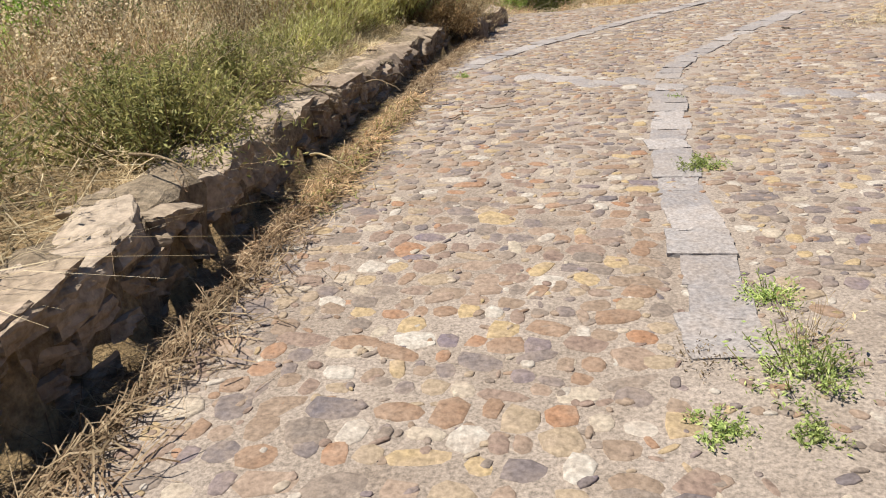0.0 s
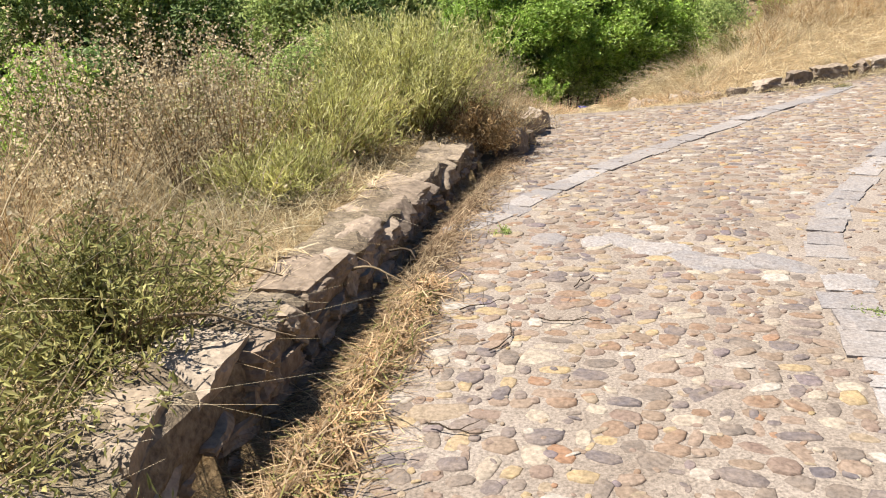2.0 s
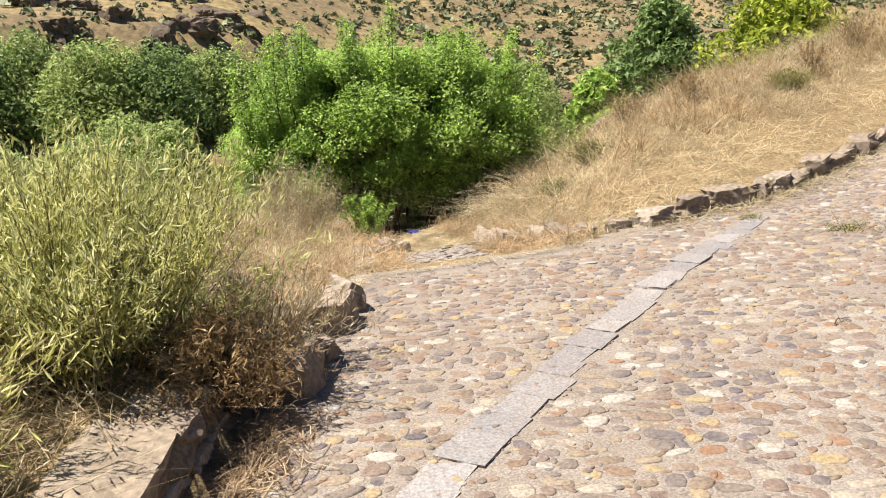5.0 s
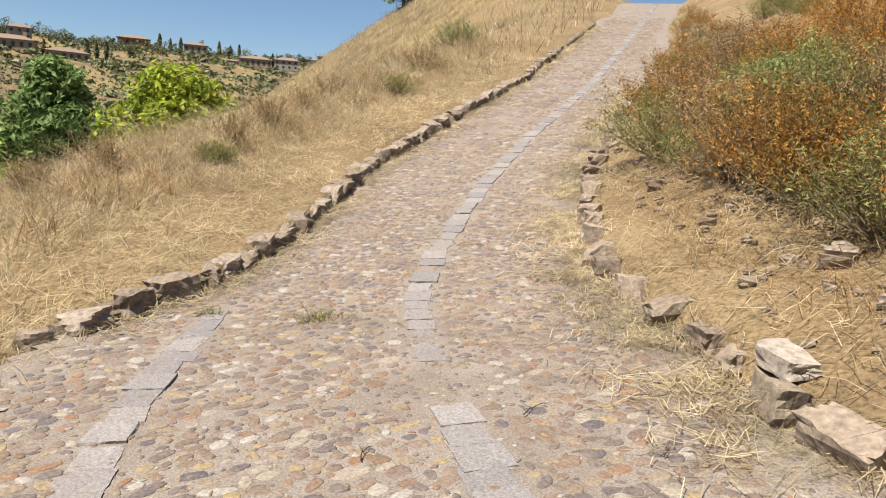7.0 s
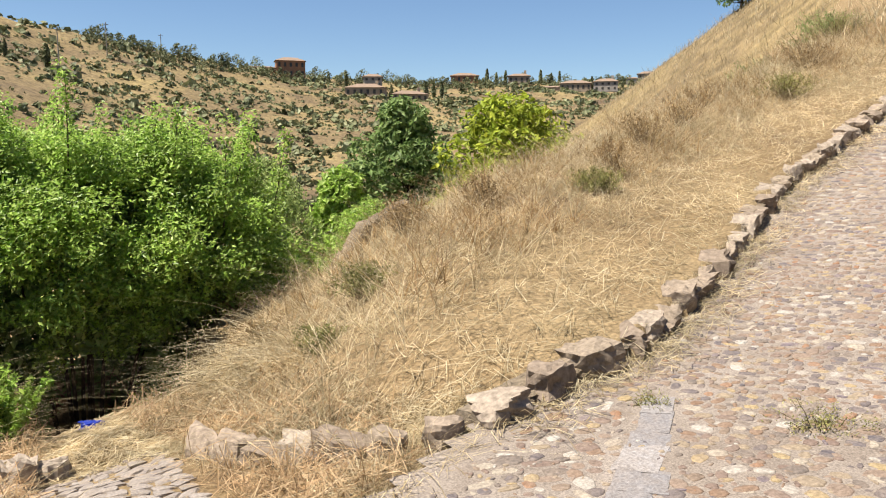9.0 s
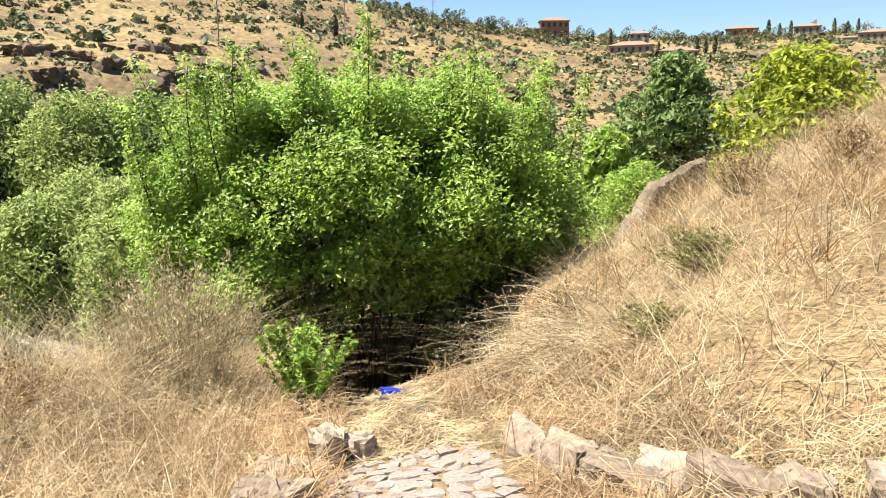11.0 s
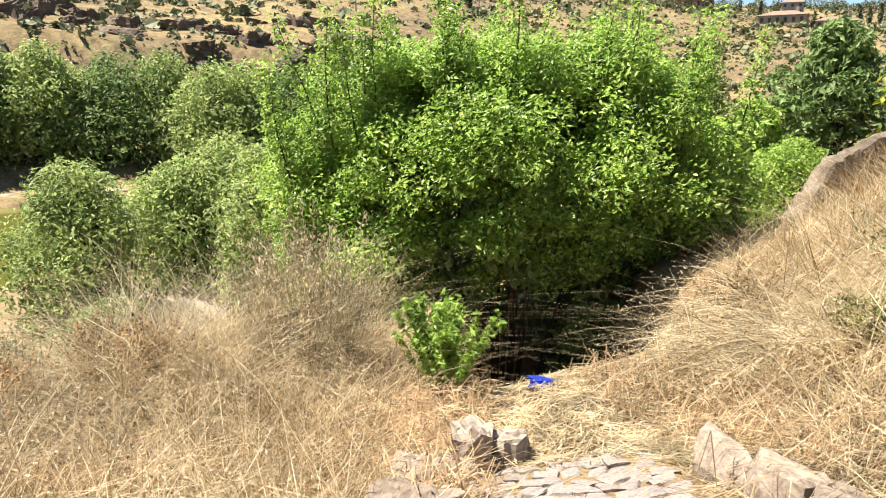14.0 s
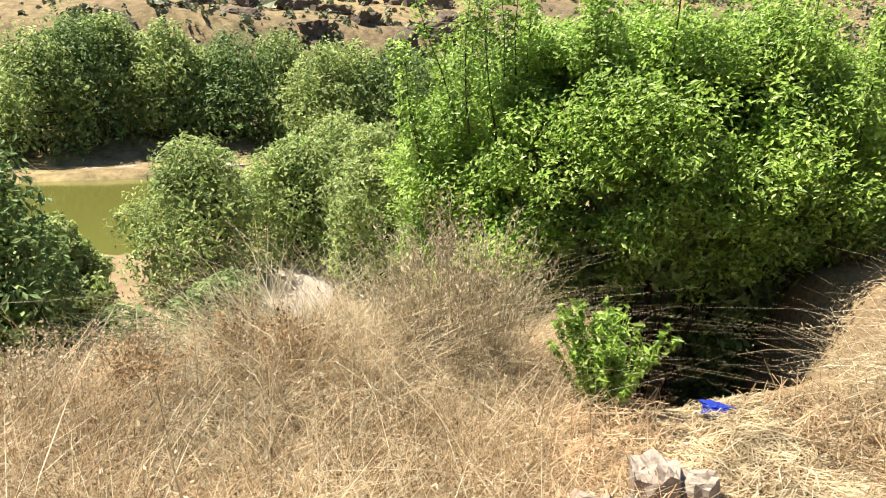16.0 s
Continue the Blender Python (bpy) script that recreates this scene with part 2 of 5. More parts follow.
def inside_road(x, y):
    """How deep inside the cobbled surface (negative outside)."""
    a = -to_line(x, y, WALL + NORTH[1:] + KERB)[0]
    b = to_line(x, y, BANK)[0]
    return np.minimum(a, b)


def wall_top(y):
    return np.interp(y, [-3, 1, 3, 4.3, 5.4, 7.1, 9.1], [0.80, 0.68, 0.60, 0.52, 0.46, 0.37, 0.29])


def smooth(a, b, x):
    u = np.clip((x - a) / (b - a), 0, 1)
    return u * u * (3 - 2 * u)


def lumps(x, y, size, seed=0):
    """Cheap smooth unevenness, about -1 to 1."""
    a = np.sin(x / size * 1.7 + seed) * np.cos(y / size * 1.3 - seed * 2)
    b = np.sin((x * 0.6 + y) / size * 2.9 + seed * 3) * np.cos((x - 0.7 * y) / size * 2.3 + seed)
    return 0.6 * a + 0.4 * b


RIVER = -8.0
EYE0 = (1.3, 10.0)


def skyline(az):
    """Height in degrees of the far skyline by bearing from the lane."""
    return np.interp(az, [-180, -70, -40, -20, -8, 0, 6, 11, 15, 20, 30, 45, 60, 90, 180], [6, 9.5, 10, 9.6, 9.3, 9.0, 8.1, 7.2, 6.45, 5.75, 5.3, 5.3, 5.2, 5, 6])


def hill_z(x, y):
    """The far side of the valley, from the river's far bank to the skyline and beyond."""
    az = np.degrees(np.arctan2(x - EYE0[0], y - EYE0[1]))
    r = np.hypot(x - EYE0[0], y - EYE0[1])
    foot = np.interp(az, [-180, -45, -30, 0, 15, 45, 180], [78, 78, 76, 80, 92, 108, 108])
    top = np.interp(az, [-180, -45, -10, 10, 20, 50, 180], [190, 190, 210, 300, 390, 460, 460])
    peak = 1.4 + top * np.tan(np.radians(skyline(az)))
    u = np.clip((r - foot) / (top - foot), 0, 1)
    rough_ = lumps(x, y, 28, 1) * 2.2 * np.clip(u * 6, 0, 1) + lumps(x, y, 9, 4) * 0.7 * np.clip(u * 6, 0, 1)
    z = RIVER + 0.6 + (peak - RIVER - 0.6) * (0.75 * u + 0.25 * u * u)
    # a cliff step low on the western slope
    cliff = smooth(0.20, 0.24, u) * 5.0 * smooth(8, -6, az) * (1 - smooth(0.3, 0.9, u))
    return np.where(r < foot - 8, RIVER - 1.0, np.where(r < foot, RIVER - 1.0 + 1.6 * smooth(-8, -5.5, r - foot), z + rough_ * (1 - smooth(0.85, 1.0, u)) + cliff)) - np.clip(r - top, 0, None) * 0.03


def ground_z(x, y):
    x, y = arr(x, y)
    road = road_z(x, y)
    # west of the wall
    dw, _, _, py = to_line(x, y, WALL)
    west = wall_top(py) - 0.07 + 0.02 * lumps(x, y, 0.7) - 0.06 * np.clip(dw - 1.2, 0, None) - 0.38 * softplus(dw - 4.0, 0.8)
    # north of the lane's edge: down to the thicket
    dn, _, nx, ny = to_line(x, y, NORTH)
    left = smooth(0.9, -0.6, x)
    north = road_z(nx, ny) - 0.05 - (0.205 * np.clip(dn, 0, 2.7) + 0.05 * np.clip(dn - 2.7, 0, 2.6)) * (1 - 0.4 * left) - 0.85 * softplus(dn - 3.85, 0.12) * smooth(9.5, 7.0, dn) * smooth(3.9, 3.0, x) * smooth(1.35, 1.8, x) - 0.35 * softplus(dn - 5.4, 0.5) - 0.25 * left * softplus(dn - 4.4, 0.5)
    north = north - 0.45 * softplus(-(x + 2.6) + 0.1 * (y - 13), 0.6) * smooth(0.3, 2.5, dn)
    north = north + 0.04 * lumps(x, y, 0.9, 2)
    # the grassy shoulder along the rising lane
    dk, run, kx, ky = to_line(x, y, KERB)
    s = along(x, y)
    crest = 3.3 - 0.02 * np.clip(s - 3, 0, 30) + 0.42 * np.clip(s - 34, 0, None)
    shoulder = road_z(kx, ky) + 0.16 + 0.05 * smooth(0, 1.0, dk) + 0.13 * np.clip(dk - 0.8, 0, 3) + 0.26 * softplus(np.minimum(s, 62) - 40, 2.5) * smooth(0, 12, dk) - 0.62 * softplus(dk - crest, 0.5)
    # the row of stones that turns north from the kerb's end
    turn = smooth(-0.3, 2.1, x - np.interp(y, [12.2, 13.3, 14.2, 15.4, 17, 22], [3.6, 2.8, 2.8, 3.35, 3.9, 5.2]))
    w_mix = smooth(-0.6, 0.8, (y - 9.3) + 0.5 * x)
    low = west * (1 - w_mix) + north * w_mix
    r_eye = np.hypot(x - EYE0[0], y - EYE0[1])
    bearing = np.degrees(np.arctan2(x - EYE0[0], y - EYE0[1]))
    shore = 43 + 2.0 * np.sin(bearing * 0.25) + 1.2 * np.sin(bearing * 0.9)
    floor = RIVER + 0.45 + 0.02 * (43 - r_eye) - 1.4 * smooth(shore - 1, shore + 2, r_eye) * smooth(4, -4, bearing)
    bed = np.maximum(low * (1 - turn) + shoulder * turn, floor)
    # the bank on the other side
    db, _, bx, by = to_line(x, y, BANK)
    out = np.clip(-db, 0, 40)
    bank = road_z(bx, by) + 0.12 + 0.47 * out + 0.05 * lumps(x, y, 0.8, 5) - 0.35 * softplus(out - 14, 1.5)
    inside = inside_road(x, y)
    z = np.where(inside > 0, road - 0.25, np.where(db < 0, bank, bed))
    return np.maximum(z, hill_z(x, y))


def ground_sheet():
    """One sheet from the lane to the horizon, in rings that widen with distance."""
    radii = np.r_[0.0, 0.135 * np.arange(1, 80), 10.8 * 1.032 ** np.arange(1, 180)]
    radii = radii[radii < 2600]
    n = 400
    ang = np.arange(n) * 2 * np.pi / n
    x = 1.5 + radii[:, None] * np.sin(ang)
    y = 9.0 + radii[:, None] * np.cos(ang)
    v = np.stack([x, y, ground_z(x, y)], -1).reshape(-1, 3)
    a = np.arange(len(radii) - 1)[:, None] * n + np.arange(n)
    b = np.arange(len(radii) - 1)[:, None] * n + (np.arange(n) + 1) % n
    q = np.stack([b, a, a + n, b + n], -1).reshape(-1, 4)
    me = mesh_of("ground", v, [q], True)
    me.materials.append(M_GROUND)
    me.materials.append(M_HILL)
    ring = np.repeat(np.arange(len(radii) - 1), n)
    me.polygons.foreach_set("material_index", (radii[ring] > 45).astype(np.int32))
    return me


ground = thing("ground", ground_sheet(), None, label="dry grassy ground falling from the lane to a river valley and rising hills", category="ground", kind="structure")


def bed_z(x, y):
    """The mortar's surface: a little uneven, and sunk to a ditch under the wall."""
    d, run, _, _ = to_line(x, y, WALL)
    ditch = smooth(0.34, 0.06, -d) * smooth(9.6, 8.6, y)
    return road_z(x, y) + 0.008 * lumps(x, y, 0.35, 3) - 0.13 * ditch * (1 + 0.4 * lumps(x, y, 0.5, 1))


def road_sheet():
    """The bed of sandy mortar in which the cobbles sit."""
    g = 0.11
    xs, ys = np.arange(-2.2, 12, g), np.arange(-3, 17, g)
    X, Y = np.meshgrid(xs, ys)
    far_x, far_y = np.meshgrid(np.arange(12, 58, 0.5), np.arange(10, 32, 0.5))
    blocks = []
    for gx, gy in ((X, Y), (far_x, far_y)):
        rows_, cols = gx.shape
        z = bed_z(gx, gy)
        i = np.arange(rows_ * cols).reshape(rows_, cols)
        q = np.stack([i[:-1, :-1], i[:-1, 1:], i[1:, 1:], i[1:, :-1]], -1).reshape(-1, 4)
        deep = inside_road(gx, gy).ravel()
        q = q[(deep[q].max(1) > -0.05)]
        blocks.append((np.stack([gx, gy, z], -1).reshape(-1, 3), [q]))
    return mesh_of("road", *join(blocks), True)


road = thing("road", road_sheet(), M_MORTAR, label="cobbled lane of river pebbles set in sandy mortar", category="road", kind="structure")


# ---- stones of the lane ----
def near_strip(x, y):
    return np.minimum.reduce([np.abs(to_line(x, y, l)[0]) + 9 * (to_line(x, y, l)[1] < 0) + 9 * (to_line(x, y, l)[1] > n) for l, n in ((STRIP_C, 54.0), (STRIP_B, 7.1))])


SANDY = [(4.30, 9.35, 0.45, 0.9), (1.25, 1.55, 0.55, 1.0), (1.5, 1.0, 0.7, 1.0), (3.75, 8.75, 0.35, 0.5), (2.0, 6.3, 0.35, 0.5), (5.0, 10.6, 0.4, 0.4)]


def cobble_places():
    """Rough rows of pebbles, laid across the lane."""
    out = []
    for origin, u, v, ulen, vlen, upper in (((-3.5, 0.5), (0.97, -0.24), (0.24, 0.97), 13, 17, False), ((3.2, 9.0), (-0.32, 0.95), (0.95, 0.32), 7, 34, True)):
        pos = -1.0
        while pos < vlen:
            far = upper and pos > 9
            step = rng.uniform(0.076, 0.110) * (0.95 if far else 0.82 if upper else 1.0)
            w = -1.5
            while w < ulen:
                size = rng.choice([0.062, 0.090, 0.122, 0.165], p=[0.28, 0.36, 0.26, 0.10]) * rng.uniform(0.85, 1.2) * (0.95 if far else 0.8 if upper else 1.0)
                c = w + size / 2
                j = rng.normal(0, 0.014)
                bend = 0.05 * math.sin(c * 1.9 + pos * 0.7)
                x = origin[0] + u[0] * c + v[0] * (pos + j + bend)
                y = origin[1] + u[1] * c + v[1] * (pos + j + bend)
                out.append((x, y, size * 0.505, step * rng.uniform(0.42, 0.68), math.atan2(u[1], u[0]) + rng.normal(0, 0.28), upper))
                w += size + rng.uniform(0.0, 0.014)
            pos += step
    p = np.array(out)
    s = along(p[:, 0], p[:, 1]) + 0.15 * lumps(p[:, 0], p[:, 1], 0.5)
    keep = (p[:, 5] > 0.5) == (s > 0.2)
    deep = inside_road(p[:, 0], p[:, 1])
    keep &= (deep > 0.33) | (p[:, 1] > 8.8)
    keep &= deep > 0.16 + 0.07 * lumps(p[:, 0], p[:, 1], 0.6, 2)
    keep &= near_strip(p[:, 0], p[:, 1]) > 0.15
    keep &= ~((to_line(p[:, 0], p[:, 1], BANK)[0] < 0.45 + 0.2 * lumps(p[:, 0], p[:, 1], 0.8)))
    for cx, cy, rad, chance in SANDY:
        inner = np.hypot(p[:, 0] - cx, p[:, 1] - cy) < rad * (1 + 0.35 * lumps(p[:, 0], p[:, 1], 0.25))
        keep &= ~(inner & (rng.random(len(p)) < chance))
    keep &= rng.random(len(p)) > 0.05
    keep &= p[:, 1] > 0.9
    return p[keep]


def pebble_block(p, local=False):
    """Flat-topped water-worn pebbles: (points, faces) for rows of x, y, half length, half width, turn."""
    n, k = len(p), 8
    ang = np.arange(k) * 2 * np.pi / k
    wob = 1 + 0.28 * rng.normal(size=(n, k)).clip(-1.6, 1.6)
    wob = 0.6 * wob + 0.2 * np.roll(wob, 1, 1) + 0.2 * np.roll(wob, -1, 1)
    square = rng.uniform(0.55, 0.98, (n, 1))
    ca, sa = np.cos(ang), np.sin(ang)
    cx, sy = np.sign(ca) * np.abs(ca) ** square, np.sign(sa) * np.abs(sa) ** square
    lift = rng.uniform(0.001, 0.0075, (n, 1))
    tilt = rng.normal(0, 0.045, (n, 2))
    rings = []
    for rad, up in ((1.03, -1.6), (0.985, 0.45), (0.80, 0.93), (0.0, 1.0)):
        m = k if rad else 1
        lx = p[:, 2:3] * rad * (wob * cx if rad else np.zeros((n, 1)))
        ly = p[:, 3:4] * rad * (wob * sy if rad else np.zeros((n, 1)))
        c, s = np.cos(p[:, 4:5]), np.sin(p[:, 4:5])
        x, y = lx * c - ly * s, lx * s + ly * c
        z = lift * up + tilt[:, :1] * x + tilt[:, 1:] * y
        if not local:
            x, y = x + p[:, :1], y + p[:, 1:2]
            z = z + bed_z(x, y)
        rings.append(np.stack([x, y, z], -1))
    v = np.concatenate(rings, 1)
    base = (np.arange(n) * (3 * k + 1))[:, None]
    i = np.arange(k)
    j = (i + 1) % k
    quads = np.concatenate([np.stack([base + r * k + i, base + r * k + j, base + (r + 1) * k + j, base + (r + 1) * k + i], -1).reshape(-1, 4) for r in (0, 1)])
    tris = np.stack([base + 2 * k + i, base + 2 * k + j, np.broadcast_to(base + 3 * k, (n, k))], -1).reshape(-1, 3)
    return v.reshape(-1, 3), [quads, tris]


COBBLES = cobble_places()
COBBLES[:, 2] *= rng.uniform(0.72, 1.04, len(COBBLES))
COBBLES[:, 3] *= rng.uniform(0.58, 0.95, len(COBBLES))
single = (COBBLES[:, 1] > 1.0) & (COBBLES[:, 1] < 3.4) & (COBBLES[:, 0] > -0.75) & (COBBLES[:, 0] < 0.85)
chosen = np.flatnonzero(single)[:300]
rest = np.setdiff1d(np.arange(len(COBBLES)), chosen)
thing("cobbles", mesh_of("cobbles", *pebble_block(COBBLES[rest]), True), M_PEBBLE, road, kind="stuff")

# pebbles broken small between the larger ones
GRIT = 9000
gx = rng.uniform(-1.2, 9, GRIT * 3)
gy = rng.uniform(0.8, 14, GRIT * 3)
ok = (inside_road(gx, gy) > 0.1)
grit = np.stack([gx, gy, rng.uniform(0.008, 0.030, len(gx)), rng.uniform(0.006, 0.020, len(gx)), rng.uniform(0, 6.3, len(gx))], -1)[ok][:GRIT]
thing("small_pebbles", mesh_of("small_pebbles", *pebble_block(grit), True), M_PEBBLE, road, kind="stuff")


PEBBLE_SHAPES = []
for n in range(24):
    v, f = pebble_block(np.array([[0, 0, 1.0, rng.uniform(0.9, 1.1), 0.0]]), True)
    v[:, 2] = np.r_[np.full(8, -1.6), np.full(8, 0.45), np.full(8, 0.93), 1.0] + 0.25 * v[:, 0] * rng.normal() + 0.25 * v[:, 1] * rng.normal()
    PEBBLE_SHAPES.append(mesh_of("cobble", v, f, True))
for n in chosen:
    x, y, a, b, turn, _ = COBBLES[n]
    z = float(bed_z(x, y))
    thing("cobble", PEBBLE_SHAPES[rng.integers(24)], M_PEBBLE_OB, road, m=Matrix.Translation((x, y, z)) @ Matrix.Rotation(turn, 4, "Z") @ Matrix.Diagonal((a, b, rng.uniform(0.003, 0.009), 1)))


def rock_block(size, cells=4, rough_=0.16, seed=0, flat=0.0, box=0.5):
    """A weathered block: a box of that size, rounded a little and broken unevenly."""
    r = np.random.default_rng(seed)
    t = np.linspace(-1, 1, cells + 1)
    verts, quads, index = [], [], {}

    def at(p):
        key = tuple(np.round(p, 4))
        if key not in index:
            index[key] = len(verts)
            verts.append(p)
        return index[key]

    for axis in range(3):
        for sgn in (-1, 1):
            for i in range(cells):
                for j in range(cells):
                    ids = []
                    for a, b in ((i, j), (i + 1, j), (i + 1, j + 1), (i, j + 1)):
                        p = [0.0, 0.0, 0.0]
                        p[axis], p[(axis + 1) % 3], p[(axis + 2) % 3] = sgn, t[a], t[b]
                        ids.append(at(p))
                    quads.append(ids if sgn > 0 else ids[::-1])
    v = np.array(verts)
    ball = v / np.linalg.norm(v, axis=1, keepdims=True)
    v = v * (0.6 + 0.4 * box) + ball * (0.5 - 0.5 * box)
    off = r.uniform(-50, 50, 3)
    d = np.array([noise.noise(Vector(q * 1.3 + off)) + 0.5 * noise.noise(Vector(q * 3.1 + off)) + 0.25 * noise.noise(Vector(q * 7.0 + off)) for q in v])
    v = v * (1 + rough_ * 1.6 * d[:, None])
    # a few broken planes
    for _ in range(4 if box < 0.88 else 0):
        nrm = r.normal(size=3)
        nrm /= np.linalg.norm(nrm)
        over = np.clip(v @ nrm - r.uniform(0.72, 0.95), 0, None)
        v = v - over[:, None] * nrm * 0.9
    v[:, 2] = np.where(v[:, 2] > 0, v[:, 2] * (1 - flat * 0.2), v[:, 2])
    return v * np.array(size) / 2, [np.array(quads)]


def line_points(line, step, start=0.0, jitter=0.0):
    """Places along a line of points with their heading."""
    pts, carry = [], start
    for (ax, ay), (bx, by) in zip(line[:-1], line[1:]):
        L = math.hypot(bx - ax, by - ay)
        while carry < L:
            u = carry / L
            pts.append((ax + (bx - ax) * u, ay + (by - ay) * u, math.atan2(by - ay, bx - ax)))
            carry += step * (1 + jitter * rng.uniform(-1, 1))
        carry -= L
    return pts


# ---- granite setts in the strips ----
def sett_meshes(count, width, length):
    made = []
    for n in range(count):
        v, f = rock_block((length * (0.85 + 0.35 * rng.random()), width * (0.9 + 0.2 * rng.random()), 0.12), 8, 0.065, 100 + n, 0, 0.90)
        made.append(mesh_of("sett", v, f))
    return made


SETTS = sett_meshes(14, 0.215, 0.235)


def slope_turn(x, y, turn, surface=road_z):
    e = 0.15
    nx = float(surface(x - e, y) - surface(x + e, y)) / (2 * e)
    ny = float(surface(x, y - e) - surface(x, y + e)) / (2 * e)
    up = Vector((nx, ny, 1)).normalized()
    q = Vector((0, 0, 1)).rotation_difference(up)
    return q.to_matrix().to_4x4() @ Matrix.Rotation(turn, 4, "Z")


def lay_setts(line, skip=lambda x, y: False, step=0.238, high=0.0025):
    for x, y, a in line_points(line, step, 0.1, 0.12):
        if skip(x, y) or rng.random() < 0.02:
            continue
        x, y = x + rng.normal(0, 0.012), y + rng.normal(0, 0.012)
        z = float(road_z(x, y)) - 0.055 + high + rng.normal(0, 0.003)
        thing("sett", SETTS[rng.integers(14)], M_GRANITE, road, m=Matrix.Translation((x, y, z)) @ slope_turn(x, y, a + rng.normal(0, 0.05)) @ Matrix.Diagonal((rng.uniform(0.92, 1.12), rng.uniform(0.85, 1.1), 1, 1)))


lay_setts(STRIP_C, lambda x, y: math.hypot(x - 4.40, y - 9.46) < 0.30 or y < 1.9)
lay_setts(STRIP_B)
FLAT_SHAPES = [m_.copy() for m_ in PEBBLE_SHAPES]
for m_ in FLAT_SHAPES:
    m_.materials.clear()
for x, y, a in line_points(STRIP_T, 0.27, 0.1, 0.3):
    x, y = x + rng.normal(0, 0.04), y + rng.normal(0, 0.04)
    thing("flat_stone", FLAT_SHAPES[rng.integers(24)], M_GRANITE, road, m=Matrix.Translation((x, y, float(bed_z(x, y)) + 0.003)) @ Matrix.Rotation(a + rng.normal(0, 0.3), 4, "Z") @ Matrix.Diagonal((rng.uniform(0.10, 0.17), rng.uniform(0.07, 0.11), 0.012, 1)))


# ---- the wall on the left, the kerbs and the loose stones ----
def strip_body(line, half, top_of, bottom_of, name, seed):
    """A long uneven body of rubble and mortar along a line: its face lies on the line, its back half metres behind."""
    pts = line_points(line, 0.09)
    prof = [(0.0, 0.0), (0.02, 0.45), (0.0, 0.8), (0.03, 0.96), (0.12, 1.0), (0.5, 1.03), (0.88, 1.0), (1.0, 0.9), (1.0, 0.0)]
    v = []
    for x, y, a in pts:
        nx, ny = -math.sin(a), math.cos(a)
        zt, zb = top_of(x, y), bottom_of(x, y)
        for w, h in prof:
            q = Vector((x * 4, y * 4, w * 5 + h * 3 + seed))
            d = 0.05 * noise.noise(q) + 0.03 * noise.noise(q * 2.7) + 0.015 * noise.noise(q * 6)
            drop = 0.06 * noise.noise(Vector((x * 2.2, y * 2.2, seed + 9)))
            v.append((x + nx * (w * half + d), y + ny * (w * half + d), zb + (zt + drop - zb) * h + 0.6 * d))
    n, k = len(pts), len(prof)
    i = np.arange(n - 1)[:, None] * k + np.arange(k - 1)
    q = np.stack([i, i + k, i + k + 1, i + 1], -1).reshape(-1, 4)
    ends = [np.array([list(range(k))]), np.array([list(range((n - 1) * k, n * k))[::-1]])]
    return mesh_of(name, v, [q, *ends])


wall_low = thing("wall_left", strip_body(WALL, 0.34, lambda x, y: float(wall_top(y)) - 0.03, lambda x, y: float(road_z(x, y)) - 0.3, "wall_left", 3), M_WALLTOP, label="low rubble stone wall with rough flat coping beside the lane", category="wall", kind="structure")
wn_ = 0
for x, y, a in line_points(WALL, 0.34, 0.2, 0.4):
    if y < 0.2:
        continue
    v, f = rock_block((rng.uniform(0.28, 0.52), rng.uniform(0.30, 0.42), rng.uniform(0.18, 0.25)), 14, 0.12, 300 + wn_, 0.8, 0.86)
    nx, ny = -math.sin(a), math.cos(a)
    thing("coping_stone", mesh_of("coping_stone", v, f), M_ROCK, wall_low, m=Matrix.Translation((x + nx * 0.15, y + ny * 0.15, float(wall_top(y)) - 0.10)) @ Matrix.Rotation(a + rng.normal(0, 0.06), 4, "Z") @ Matrix.Rotation(rng.normal(0, 0.035), 4, "X"))
    wn_ += 1
for x, y, a in line_points(WALL, 0.23, 0.1, 0.3):
    if y < 0.4:
        continue
    nx, ny = -math.sin(a), math.cos(a)
    foot = float(road_z(x, y)) - 0.12
    span = float(wall_top(y)) - 0.16 - foot
    for level in range(3):
        v, f = rock_block((rng.uniform(0.15, 0.30), 0.16, span / 3 * rng.uniform(0.7, 1.05)), 6, 0.16, 500 + wn_, 0, 0.76)
        sx, sy = x + math.cos(a) * (0.11 * (level % 2) + rng.uniform(-0.04, 0.04)), y + math.sin(a) * 0.11 * (level % 2)
        back = 0.05 + rng.uniform(-0.02, 0.03)
        thing("face_stone", mesh_of("face_stone", v, f), M_ROCK, wall_low, m=Matrix.Translation((sx + nx * back, sy + ny * back, foot + span * (level + 0.5) / 3)) @ Matrix.Rotation(a + rng.normal(0, 0.12), 4, "Z") @ Matrix.Rotation(rng.normal(0, 0.12), 4, "Y"))
        wn_ += 1


